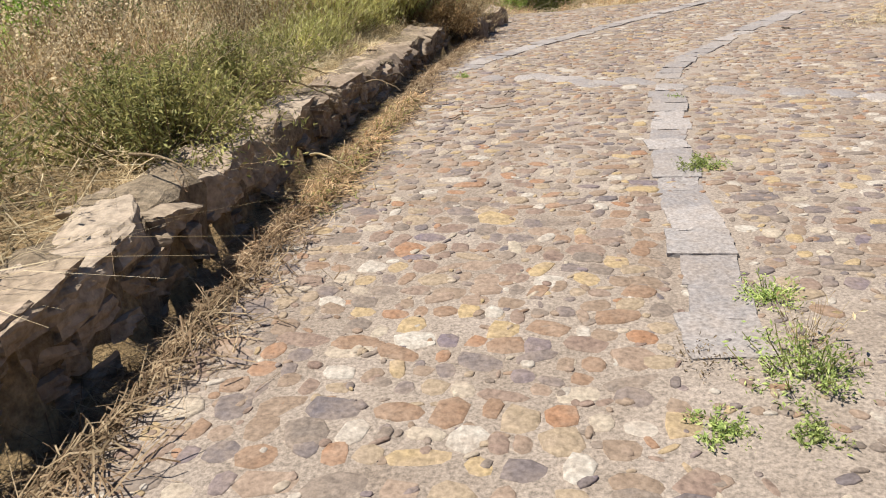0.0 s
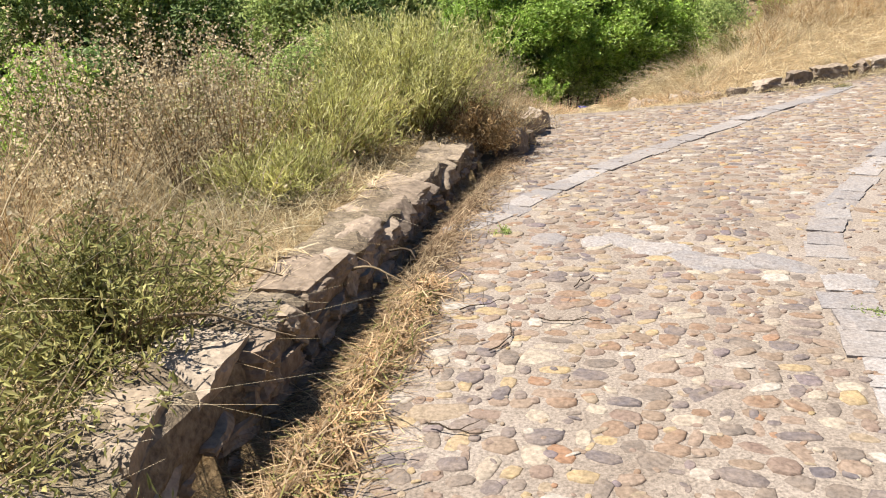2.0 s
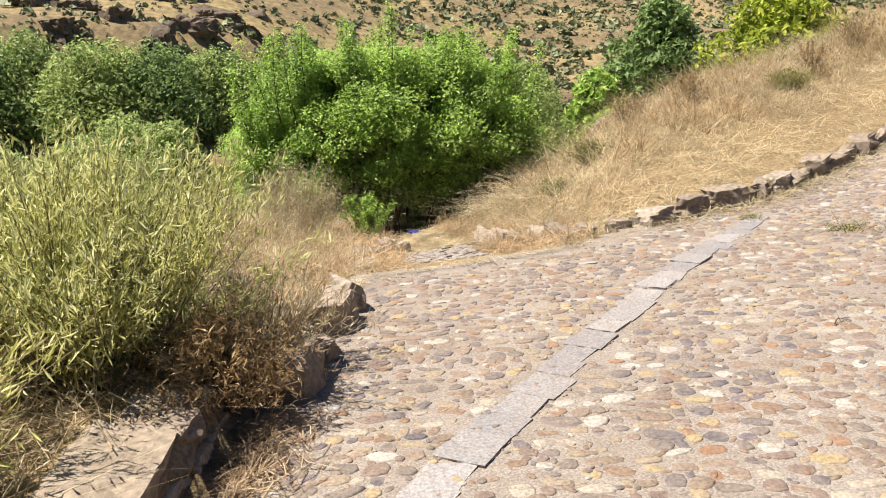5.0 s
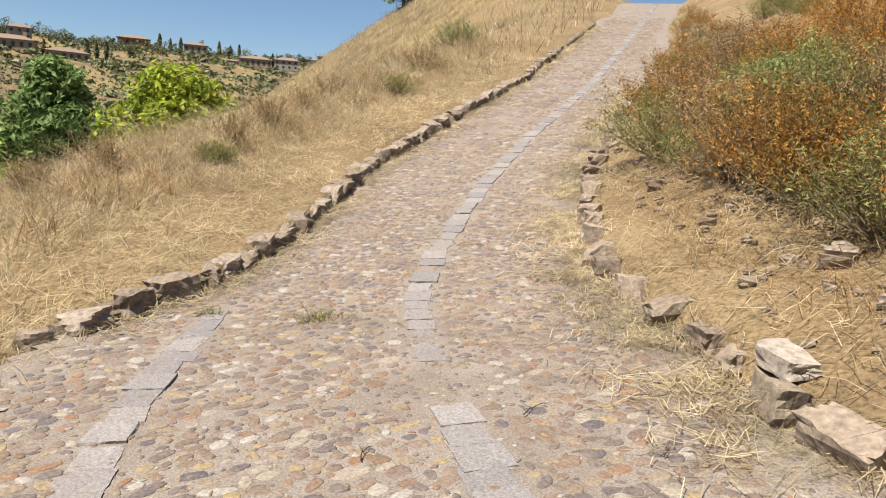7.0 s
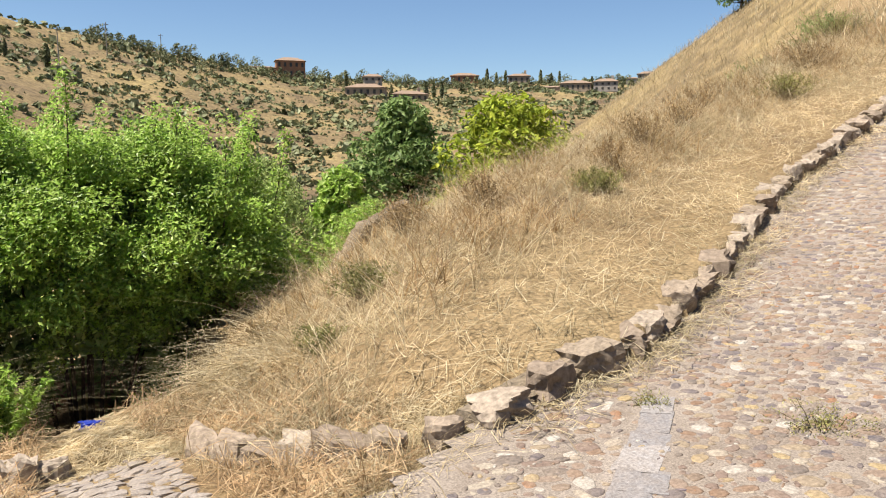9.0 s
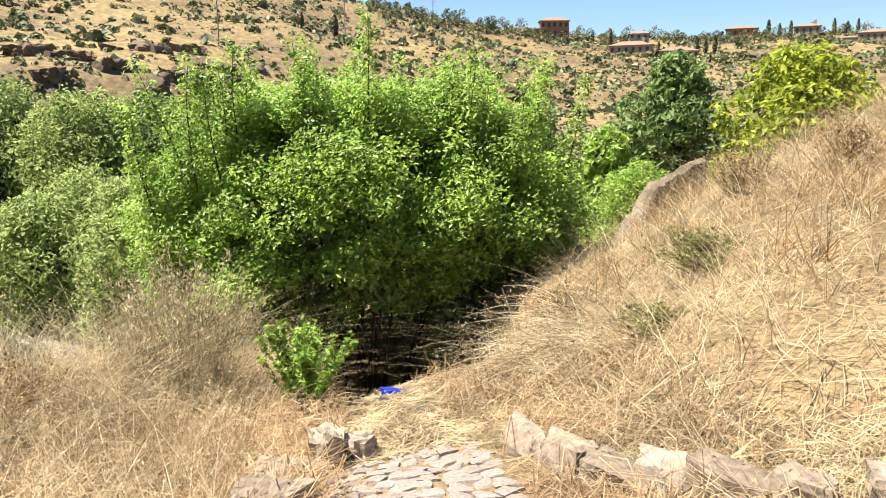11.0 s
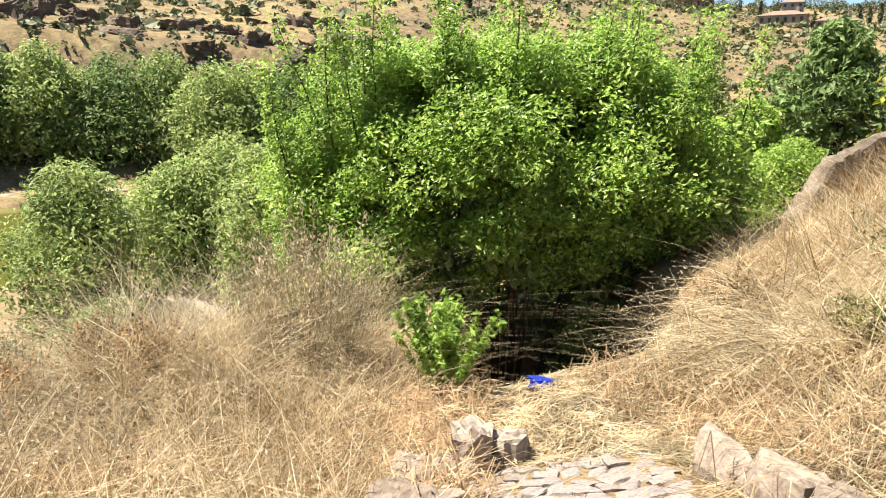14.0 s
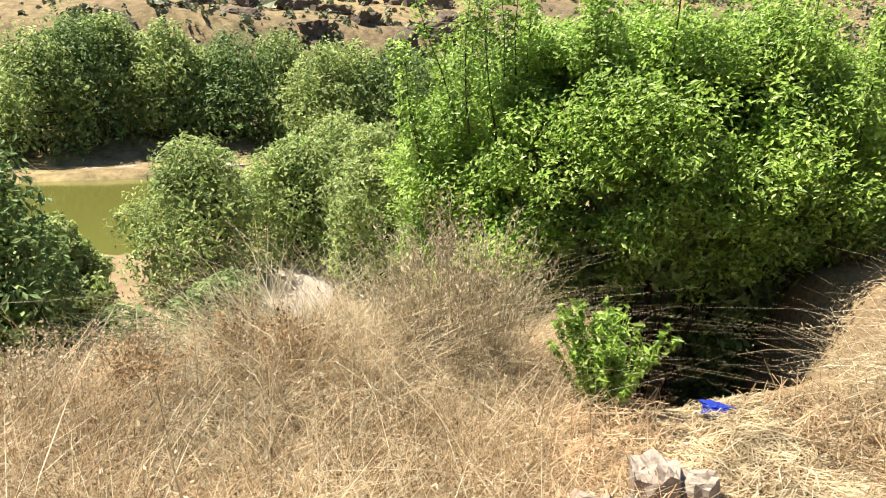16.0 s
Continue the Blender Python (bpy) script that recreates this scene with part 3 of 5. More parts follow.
def stone_row(line, name, label, count_step, size, base_z, seed, sink=0.35, group=""):
    n = 0
    for x, y, a in line_points(line, count_step, 0.1, 0.3):
        far = max(1.0, (math.hypot(x - 3, y - 11) - 4) * 0.10 + 1)
        if math.hypot(x - 3, y - 11) > 14 and n % 2:
            n += 1
            continue
        L, W, H = size[0] * rng.uniform(0.7, 1.35) * min(far, 1.6), size[1] * rng.uniform(0.75, 1.3), size[2] * rng.uniform(0.7, 1.3)
        v, f = rock_block((L, W, H), 6, 0.15, seed + n, 0, 0.75)
        z = base_z(x, y) + H * (0.5 - sink)
        thing(name, mesh_of(name, v, f), M_ROCK, label=label, category="stone", group=group, m=Matrix.Translation((x, y, z)) @ Matrix.Rotation(a + rng.normal(0, 0.15), 4, "Z") @ Matrix.Rotation(rng.normal(0, 0.1), 4, "X"))
        n += 1


kerb = thing("kerb", strip_body(KERB[:8], 0.26, lambda x, y: float(road_z(x, y)) + 0.06 + 0.07 * smooth(3.7, 5.5, x), lambda x, y: float(road_z(x, y)) - 0.12, "kerb", 5), M_WALLTOP, label="rough stone kerb half buried in straw along the lane", category="kerb", kind="structure")
kn = 0
for x, y, a in line_points(KERB[:8], 0.36, 0.15, 0.35):
    if x > 22:
        break
    L = rng.uniform(0.24, 0.46)
    v, f = rock_block((L, rng.uniform(0.2, 0.32), rng.uniform(0.17, 0.28)), 6, 0.2, 900 + kn, 0.5)
    nx, ny = -math.sin(a), math.cos(a)
    thing("kerb_stone", mesh_of("kerb_stone", v, f), M_ROCK, kerb, m=Matrix.Translation((x + nx * 0.07, y + ny * 0.07, float(road_z(x, y)) + 0.075)) @ slope_turn(x, y, a + rng.normal(0, 0.1)))
    kn += 1

stone_row([(4.62, 7.35), *BANK[4:12]], "edge_stone", "rough sandstone block edging the lane below the bank", 0.50, (0.34, 0.24, 0.24), lambda x, y: float(road_z(x, y)), 1300, group="stones edging the bank")
stone_row([(3.55, 12.2), (3.05, 12.65), (2.68, 13.3), (2.5, 13.8)], "path_stone", "weathered pale stone beside the path to the thicket", 0.31, (0.27, 0.22, 0.22), lambda x, y: float(min(ground_z(x, y), ground_z(x - 0.25, y - 0.1))) - 0.01, 1500, 0.3, group="stones beside the path")
stone_row([(0.35, 9.3), (0.55, 10.2), (0.80, 10.9)], "wall_stone", "broken brown stone at the ruined end of the wall", 0.42, (0.34, 0.28, 0.28), lambda x, y: float(road_z(x, y)), 1550, group="stones at the wall's end")
for n, (x, y, sx, sy, sz) in enumerate(((1.18, 13.9, 0.26, 0.24, 0.24), (1.46, 14.28, 0.26, 0.24, 0.32), (1.64, 14.35, 0.2, 0.2, 0.24), (1.12, 13.42, 0.34, 0.30, 0.26), (1.34, 14.08, 0.2, 0.2, 0.16), (0.95, 12.35, 0.3, 0.3, 0.25))):
    v, f = rock_block((sx, sy, sz), 6, 0.2, 1600 + n)
    thing("path_rock", mesh_of("path_rock", v, f), M_ROCK, label="grey-brown jagged rock at the start of the path", category="rock", group="rocks at the path", m=Matrix.Translation((x, y, float(ground_z(x, y)) + sz * 0.28 - 0.05)) @ Matrix.Rotation(n * 1.3, 4, "Z"))
v, f = rock_block((0.36, 0.22, 0.11), 6, 0.12, 1700, 0.5, 0.85)
thing("pale_slab", mesh_of("pale_slab", v, f), M_PALE, label="pale flat stone slab lying on the edging stones", category="stone", m=Matrix.Translation((5.20, 7.84, float(road_z(5.2, 7.84)) + 0.25)) @ Matrix.Rotation(0.7, 4, "Z") @ Matrix.Rotation(-0.2, 4, "Y"))

# small stones of the little path
PAVING = [mesh_of("path_cobble", *rock_block((rng.uniform(0.118, 0.14), rng.uniform(0.11, 0.13), 0.06), 3, 0.12, 1800 + n, 0, 0.85)) for n in range(10)]
for row in range(13):
    for col in range(8):
        x = 1.45 + col * 0.118 + 0.04 * (row % 2) + rng.normal(0, 0.014)
        y = 12.85 + row * 0.118 + rng.normal(0, 0.014)
        thing("path_cobble", PAVING[rng.integers(10)], M_PATH, ground, m=Matrix.Translation((x, y, float(ground_z(x, y)) - 0.016)) @ slope_turn(x, y, rng.normal(0, 0.3), ground_z))


# ---- plants ----
def unit(v):
    return v / np.maximum(np.linalg.norm(v, axis=-1, keepdims=True), 1e-9)


def blades(roots, heights, lean, width, segs=3, droop=0.35, seed=1):
    """Tapered curved blades from roots (N, 3): (points, faces)."""
    r = np.random.default_rng(seed)
    n = len(roots)
    az = r.uniform(0, 2 * np.pi, n)
    d = np.stack([np.cos(az), np.sin(az), np.zeros(n)], -1)
    turn = r.uniform(0, np.pi, n)
    side = np.stack([np.cos(turn), np.sin(turn), np.zeros(n)], -1)
    ln = lean * np.abs(r.normal(1, 0.5, n))
    rows_ = []
    for k in range(segs + 1):
        u = k / segs
        c = roots + d * (heights * (ln * u + droop * ln * u * u))[:, None] + np.array([0, 0, 1.0]) * (heights * (u - 0.35 * droop * u * u * (1 + ln)))[:, None]
        w = width * (1 - 0.8 * u) * (0.7 + 0.6 * r.random(n))
        rows_.append(np.stack([c - side * w[:, None] / 2, c + side * w[:, None] / 2], 1))
    v = np.stack(rows_, 1)
    b = (np.arange(n) * (segs + 1) * 2)[:, None]
    k = np.arange(segs) * 2
    q = np.stack([b + k, b + k + 1, b + k + 3, b + k + 2], -1).reshape(-1, 4)
    return v.reshape(-1, 3), [q]


def leaves(places, normals, size, seed=1, ratio=0.42, spread=0.8, axis=None):
    """Small pointed leaves, two folded triangles each: (points, faces)."""
    r = np.random.default_rng(seed)
    n = len(places)
    nn = unit(normals + spread * r.normal(size=(n, 3)))
    a = unit(np.cross(nn, r.normal(size=(n, 3)))) if axis is None else unit(axis + 0.75 * r.normal(size=(n, 3)))
    b = unit(np.cross(nn, a))
    L = (size * r.uniform(0.6, 1.3, n))[:, None]
    tip, back = places + a * L / 2, places - a * L / 2
    l, rr = places + b * L * ratio / 2 + nn * L * 0.08, places - b * L * ratio / 2 + nn * L * 0.08
    v = np.stack([back, rr, tip, l], 1).reshape(-1, 3)
    i = (np.arange(n) * 4)[:, None]
    return v, [np.concatenate([i + [0, 1, 2], i + [0, 2, 3]])]


def tubes(lines, radii, sides=5):
    """Tapered stems along lines of points."""
    blocks = []
    for pts, (r0, r1) in zip(lines, radii):
        pts = np.asarray(pts, float)
        n = len(pts)
        d = unit(np.gradient(pts, axis=0))
        ref = np.where(np.abs(d[:, 2:3]) > 0.9, np.array([[1.0, 0, 0]]), np.array([[0, 0, 1.0]]))
        a = unit(np.cross(d, ref))
        b = np.cross(d, a)
        ang = np.arange(sides) * 2 * np.pi / sides
        rad = np.linspace(r0, r1, n)[:, None, None]
        v = pts[:, None] + rad * (a[:, None] * np.cos(ang)[None, :, None] + b[:, None] * np.sin(ang)[None, :, None])
        i = np.arange(n - 1)[:, None] * sides + np.arange(sides)
        j = np.arange(n - 1)[:, None] * sides + (np.arange(sides) + 1) % sides
        blocks.append((v.reshape(-1, 3), [np.stack([i, j, j + sides, i + sides], -1).reshape(-1, 4)]))
    return join(blocks)


def grow(start, way, length, steps, wander, r, up=0.0):
    pts, p, d = [np.array(start, float)], np.array(start, float), np.array(way, float)
    for _ in range(steps):
        d = d + wander * r.normal(size=3) + np.array([0, 0, up])
        d /= np.linalg.norm(d)
        p = p + d * length / steps
        pts.append(p)
    return np.array(pts)


def crown_points(clumps, count, r, shell=0.55):
    """Places and outward ways for leaves in rows of clumps (x, y, z, radius, flatness)."""
    c = np.array(clumps)
    pick = r.choice(len(c), count, p=c[:, 3] ** 2 / (c[:, 3] ** 2).sum())
    d = unit(r.normal(size=(count, 3)))
    rad = c[pick, 3] * (shell + (1.05 - shell) * r.random(count) ** 0.6)
    rad *= 1 + 0.25 * np.sin(d[:, 0] * 5 + pick) * np.cos(d[:, 2] * 6 + pick * 2)
    off = d * rad[:, None]
    off[:, 2] *= c[pick, 4]
    return c[pick, :3] + off, d


def tree(name, base, height, width, material, label, seed, leaf=0.3, count=3500, clumps=14, trunk=0.16, crown_from=0.3, category="tree", group="", stretch=0.85):
    """Tapered trunk with limbs and a crown of many small leaves in uneven clumps."""
    r = np.random.default_rng(seed)
    bx, by, bz = base
    top = empty(name, base, label, category, group)
    lines, rads, cl = [], [], []
    stem = grow((0, 0, -0.3), (0.05, 0.05, 1), height * 0.75, 6, 0.08, r)
    lines.append(stem)
    rads.append((trunk * height * 0.12 + 0.02, trunk * 0.1))
    for n in range(clumps):
        u = crown_from + (1 - crown_from) * (n + 0.5) / clumps
        az = n * 2.4 + r.uniform(-0.5, 0.5)
        reach = width * 0.5 * math.sin(math.pi * min(1, 0.25 + 0.72 * (u - crown_from) / (1 - crown_from))) * r.uniform(0.45, 0.95)
        c = np.array([math.cos(az) * reach, math.sin(az) * reach, height * u * 0.92])
        size = width * r.uniform(0.12, 0.25)
        cl.append((*c, size, stretch))
        s = stem[min(6, int(u * 6))]
        mid = (s + c) / 2 + np.array([0, 0, -0.05 * height])
        lines.append([s * 0.9 + mid * 0.1, mid, c])
        rads.append((trunk * height * 0.045 + 0.01, 0.01))
    thing("trunk", mesh_of("trunk", *tubes(lines, rads), True), M_BARK, top)
    p, d = crown_points(cl, count, r)
    thing("crown", mesh_of("crown", *leaves(p, d + np.array([0, 0, 0.5]), leaf, seed)), material, top)
    return top


def scatter(n, x0, x1, y0, y1, keep):
    x, y = rng.uniform(x0, x1, n), rng.uniform(y0, y1, n)
    k = keep(x, y)
    return x[k], y[k]


def on_ground(x, y, dz=-0.02):
    return np.stack([x, y, ground_z(x, y) + dz], -1)


def patch(x, y, size, seed, level):
    return lumps(x, y, size, seed) > level


# ---- grass as loose stuff ----
def meadow(name, label, x, y, height, lean, width, material, seed, droop=0.35, segs=2):
    h = height * np.clip(rng.normal(1, 0.35, len(x)), 0.3, 2) * np.clip(1 + 0.55 * lumps(x, y, 0.45, seed) + 0.35 * lumps(x, y, 0.16, seed + 5), 0.3, 2.2)
    me = mesh_of(name, *blades(on_ground(x, y), h, lean, width, segs, droop, seed))
    return thing(name, me, material, label=label, category="grass", kind="stuff")


def litter(name, label, x, y, length, width, material, seed, lift=0.05, surface=ground_z):
    """Cut and trodden straws lying about."""
    r = np.random.default_rng(seed)
    n = len(x)
    az = r.uniform(0, 6.283, n)
    L = length * np.clip(r.normal(1, 0.45, n), 0.25, 2.2)
    d = np.stack([np.cos(az), np.sin(az)], -1) * L[:, None] / 2
    s = np.stack([-np.sin(az), np.cos(az)], -1) * width / 2
    bend = r.normal(0, 0.12, n)[:, None] * s * L[:, None] / width * 2
    up = np.abs(r.normal(0, lift, (n, 3)))
    c = np.stack([x, y], -1)
    pts = []
    for k, p in enumerate((c - d, c + bend, c + d)):
        middle = surface(c[:, 0], c[:, 1])
        z = np.clip(surface(p[:, 0], p[:, 1]), middle - 0.3 * L, middle + 0.3 * L) + 0.006 + up[:, k]
        for sg in (-1, 1):
            pts.append(np.concatenate([p + sg * s, z[:, None] + sg * 0.001], 1))
    v = np.stack(pts, 1).reshape(-1, 3)
    i = (np.arange(n) * 6)[:, None]
    return thing(name, mesh_of(name, v, [np.concatenate([i + [0, 1, 3, 2], i + [2, 3, 5, 4]])]), material, label=label, category="straw", kind="stuff")


def road_top(x, y):
    d, _, _, py = to_line(x, y, WALL)
    on_wall = (d > 0) & (d < 0.34) & (y < 9.0)
    return np.where(on_wall, wall_top(py) + 0.0, np.where(inside_road(x, y) > -0.02, bed_z(x, y) + 0.006, ground_z(x, y)))


def in_hollow(x, y):
    return (y > 15.45 + 0.1 * lumps(x, y, 0.3)) & (x > 1.75) & (x < np.interp(y, [15.4, 17, 19], [2.95, 3.6, 4.4]))


def tufted(x, y, cell, pull, seed):
    """Draw scattered roots together into tufts, one to a cell of ground."""
    i, j = np.floor(x / cell), np.floor(y / cell)
    a = np.modf(np.abs(np.sin(i * 127.1 + j * 311.7 + seed) * 43758.5))[0]
    b = np.modf(np.abs(np.sin(i * 269.5 + j * 183.3 + seed) * 24634.6))[0]
    cx, cy = (i + 0.1 + 0.8 * a) * cell, (j + 0.1 + 0.8 * b) * cell
    return x + (cx - x) * pull, y + (cy - y) * pull


# the shoulder along the rising lane
def on_shoulder(x, y):
    d = to_line(x, y, KERB)[0]
    east = x > np.interp(y, [12.2, 13.3, 14.2, 15.4, 17, 22], [3.95, 3.15, 2.95, 3.3, 3.9, 5.2])
    return (d > 0.2) & (d < 6.5) & east & (inside_road(x, y) < -0.1) & ~in_hollow(x, y)


gx1, gy1 = scatter(130000, 2.4, 20, 12.1, 25, on_shoulder)
dk1 = to_line(gx1, gy1, KERB)[0]
u1 = rng.random(len(gx1))
tall1 = u1 < smooth(0.9, 2.4, dk1) * 0.75 * (1 - 0.6 * smooth(2.4, 3.2, dk1) * smooth(9, 7.5, gx1))
low1 = ~tall1 & (u1 < 0.86)
lit1 = ~tall1 & ~low1
gxt, gyt = tufted(gx1[tall1], gy1[tall1], 0.24, 0.62, 3)
meadow("dry_grass", "tall dry yellow grass on the slope", gxt, gyt, 0.30, 0.8, 0.007, M_STRAW, 12, 0.6)
meadow("short_straw", "trodden short dry straw along the kerb", *tufted(gx1[low1], gy1[low1], 0.13, 0.4, 5), 0.07, 1.6, 0.007, M_STRAW, 11, 0.9)
litter("fallen_straw", "fallen straw lying on the slope", np.r_[gx1[lit1], gx1[low1][::4]], np.r_[gy1[lit1], gy1[low1][::4]], 0.22, 0.004, M_STRAW, 19)
gx2, gy2 = scatter(56000, 4, 22, 13, 24, lambda x, y: (to_line(x, y, KERB)[0] > 1.5) & (to_line(x, y, KERB)[0] < 9) & patch(x, y, 0.7, 3, 0.0))
meadow("brown_weeds", "brown dry weeds standing among the grass", *tufted(gx2, gy2, 0.34, 0.7, 7), 0.36, 0.7, 0.008, M_STRAW_BROWN, 13)
gx9, gy9 = scatter(30000, 16, 70, 16, 70, lambda x, y: (to_line(x, y, KERB)[0] > 0.4) & (to_line(x, y, KERB)[0] < 34))
meadow("slope_grass", "dry grass on the upper slope", gx9, gy9, 0.5, 0.4, 0.03, M_STRAW, 20)


# beside the path to the thicket
def path_x(y):
    return np.interp(y, [11, 13, 14.2, 16, 17.5], [1.9, 1.9, 1.93, 1.95, 2.25])


def on_knoll(x, y):
    path = np.abs(x - path_x(y)) < np.interp(y, [11, 14.0, 16], [0.60, 0.42, 0.22])
    row = np.abs(to_line(x, y, [(3.55, 12.2), (3.05, 12.65), (2.65, 13.3), (2.33, 14.15)])[0]) < 0.16
    return (inside_road(x, y) < -0.15) & ~path & ~row & (x < 3.6) & ~in_hollow(x, y) & (to_line(x, y, NORTH)[0] > 0.05)


gx3, gy3 = scatter(88000, -4.6, 3.4, 11.2, 18.0, on_knoll)
off3 = np.abs(gx3 - path_x(gy3))
u3 = rng.random(len(gx3))
tall3 = u3 < smooth(0.5, 1.4, off3) * 0.62
low3 = ~tall3 & (u3 < 0.84)
lit3 = ~tall3 & ~low3
gxk, gyk = tufted(gx3[tall3], gy3[tall3], 0.20, 0.6, 9)
meadow("dry_grass", "tangled pale dry grass on the knoll by the path", gxk, gyk, 0.28, 1.0, 0.005, M_STRAW, 14, 0.7)
meadow("short_straw", "short flattened straw beside the path", gx3[low3], gy3[low3], 0.09, 1.6, 0.0045, M_TAN, 15, 0.9)
litter("fallen_straw", "long fallen straws on the knoll", np.r_[gx3[lit3], gx3[low3][::3]], np.r_[gy3[lit3], gy3[low3][::3]], 0.26, 0.0045, M_TAN, 27, 0.09)
gx4, gy4 = scatter(20000, -3.6, 1.0, 13.4, 17.2, lambda x, y: (x < 0.75) & (np.hypot((x + 0.25) / 1.15, (y - 15.9) / 0.9) + 0.25 * lumps(x, y, 0.4) < 1))
meadow("tall_dry_grass", "very tall feathery dry grass standing on the knoll", *tufted(gx4, gy4, 0.22, 0.6, 4), 0.62, 0.6, 0.005, M_STRAW, 16, 0.8, 3)
gx4, gy4 = scatter(22000, -4.0, 1.0, 11.8, 16.0, lambda x, y: patch(x, y, 0.5, 6, 0.0) & on_knoll(x, y))
meadow("red_grass", "reddish dry grass among the straw", gx4, gy4, 0.36, 0.45, 0.004, M_STRAW_BROWN, 28, 0.5)


gxp, gyp = scatter(5000, 1.2, 2.8, 14.2, 15.6, lambda x, y: np.abs(x - path_x(y)) < 0.7)
litter("path_straw", "straw trodden into the little path", gxp, gyp, 0.16, 0.0045, M_STRAW, 35, 0.02)


# single long stems over the turf
gxs, gys = scatter(5200, -3.8, 3.3, 11.4, 16.6, lambda x, y: on_knoll(x, y) & (np.abs(x - path_x(y)) > 0.75))
meadow("dry_stems", "long pale dry stems standing over the straw", gxs, gys, 0.38, 0.9, 0.006, M_STRAW, 41, 0.6, 3)
gxs, gys = scatter(9000, 3, 17, 12.8, 21, lambda x, y: on_shoulder(x, y) & (to_line(x, y, KERB)[0] > 1.0))
meadow("dry_stems", "long pale dry stems standing on the slope", gxs, gys, 0.42, 0.7, 0.007, M_STRAW, 42, 0.6, 3)


# behind the wall
def behind_wall(x, y):
    d = to_line(x, y, WALL)[0]
    return (d > 0.3) & (d < 5) & (y < 10.5)


gx5, gy5 = scatter(62000, -6.5, 0.2, 0.2, 10.5, behind_wall)
u5 = rng.random(len(gx5))
meadow("dry_grass", "dry yellow grass behind the low wall", *tufted(gx5[u5 < 0.75], gy5[u5 < 0.75], 0.16, 0.55, 2), 0.18, 1.0, 0.005, M_STRAW, 17, 0.7)
litter("fallen_straw", "flattened straw behind the low wall", gx5[u5 > 0.75], gy5[u5 > 0.75], 0.25, 0.0045, M_STRAW, 29, 0.07)
gx6, gy6 = scatter(24000, -6, -0.8, 0.5, 8.5, lambda x, y: behind_wall(x, y) & (to_line(x, y, WALL)[0] > 0.9) & patch(x, y, 0.9, 2, 0.0))
meadow("brown_weeds", "brown dry weeds behind the low wall", *tufted(gx6, gy6, 0.3, 0.7, 6), 0.5, 0.45, 0.0055, M_STRAW_BROWN, 18)


gxs, gys = scatter(6000, -4.5, -0.5, 2.5, 9.0, lambda x, y: behind_wall(x, y) & (to_line(x, y, WALL)[0] > 0.7) & patch(x, y, 0.8, 4, -0.3))
meadow("dry_stems", "tall golden dry stems standing behind the wall", gxs, gys, 0.55, 0.5, 0.006, M_STRAW, 43, 0.5, 3)


# straw at the foot of the wall, the kerb and the bank
def along_line(line, side, depth, n, seed, thin=-0.35):
    pts = np.array(line_points(line, 0.01))
    k = rng.integers(len(pts), size=n)
    off = side * np.abs(rng.normal(0, depth, n))
    x = pts[k, 0] - np.sin(pts[k, 2]) * off + rng.normal(0, 0.05, n)
    y = pts[k, 1] + np.cos(pts[k, 2]) * off + rng.normal(0, 0.05, n)
    ok = lumps(x, y, 0.5, seed) > thin
    return x[ok], y[ok]


def fringe(name, label, line, side, depth, n, seed, material, height=0.06, thin=-0.35):
    x, y = along_line(line, side, depth, n, seed, thin)
    h = height * np.clip(rng.normal(1, 0.4, len(x)), 0.3, 2.2)
    root = np.stack([x, y, road_top(x, y) - 0.01], -1)
    thing(name, mesh_of(name, *blades(root, h, 1.8, 0.0045, 2, 1.0, seed)), material, label=label, category="grass", kind="stuff")
    x, y = along_line(line, side, depth * 1.2, n // 2, seed + 1, thin)
    litter(name, label, x, y, 0.14, 0.0045, material, seed + 100, 0.03, road_top)


fringe("gutter_straw", "dry straw and weeds in the gutter under the wall", [(p_[0] + 0.13, p_[1]) for p_ in WALL[1:]], -1, 0.13, 6500, 21, M_DEAD)
fringe("gutter_weeds", "dark brown dead weeds tangled under the wall", [(p_[0] + 0.13, p_[1]) for p_ in WALL[1:]], -1, 0.07, 7000, 37, M_DEAD, 0.12, -0.5)
fringe("gutter_weeds", "mat of grey-green weeds along the gutter", [(-0.62, 3.3), (-0.52, 4.2), (-0.34, 5.2), (-0.22, 5.9)], 1, 0.08, 3400, 30, M_TAN, 0.065, -2)
fringe("gutter_weeds", "grey-green weeds along the gutter", [(-0.62, 3.3), (-0.52, 4.2), (-0.34, 5.2), (-0.22, 5.9)], 1, 0.06, 700, 33, M_SAGE, 0.07, -2)
fringe("wall_straw", "dirt and straw on top of the wall", [(p_[0] - 0.25, p_[1]) for p_ in WALL[1:]], 1, 0.05, 900, 34, M_STRAW, 0.04, 0.2)
fringe("kerb_straw", "golden straw lying along the kerb", KERB[:8], -1, 0.15, 14000, 22, M_STRAW)
fringe("bank_straw", "straw and dead weeds at the foot of the bank", BANK[3:12], 1, 0.30, 20000, 23, M_STRAW)
fringe("edge_straw", "straw at the northern edge of the lane", NORTH[1:], 1, 0.22, 5000, 24, M_STRAW)
fringe("stone_straw", "straw about the stones by the path", [(3.7, 12.2), (3.0, 12.7), (2.6, 13.3), (2.3, 14.3)], -1, 0.25, 5000, 31, M_STRAW)


# the bank on the other side
def on_bank(x, y):
    d = -to_line(x, y, BANK)[0]
    return (d > 0.05) & (d < 8)


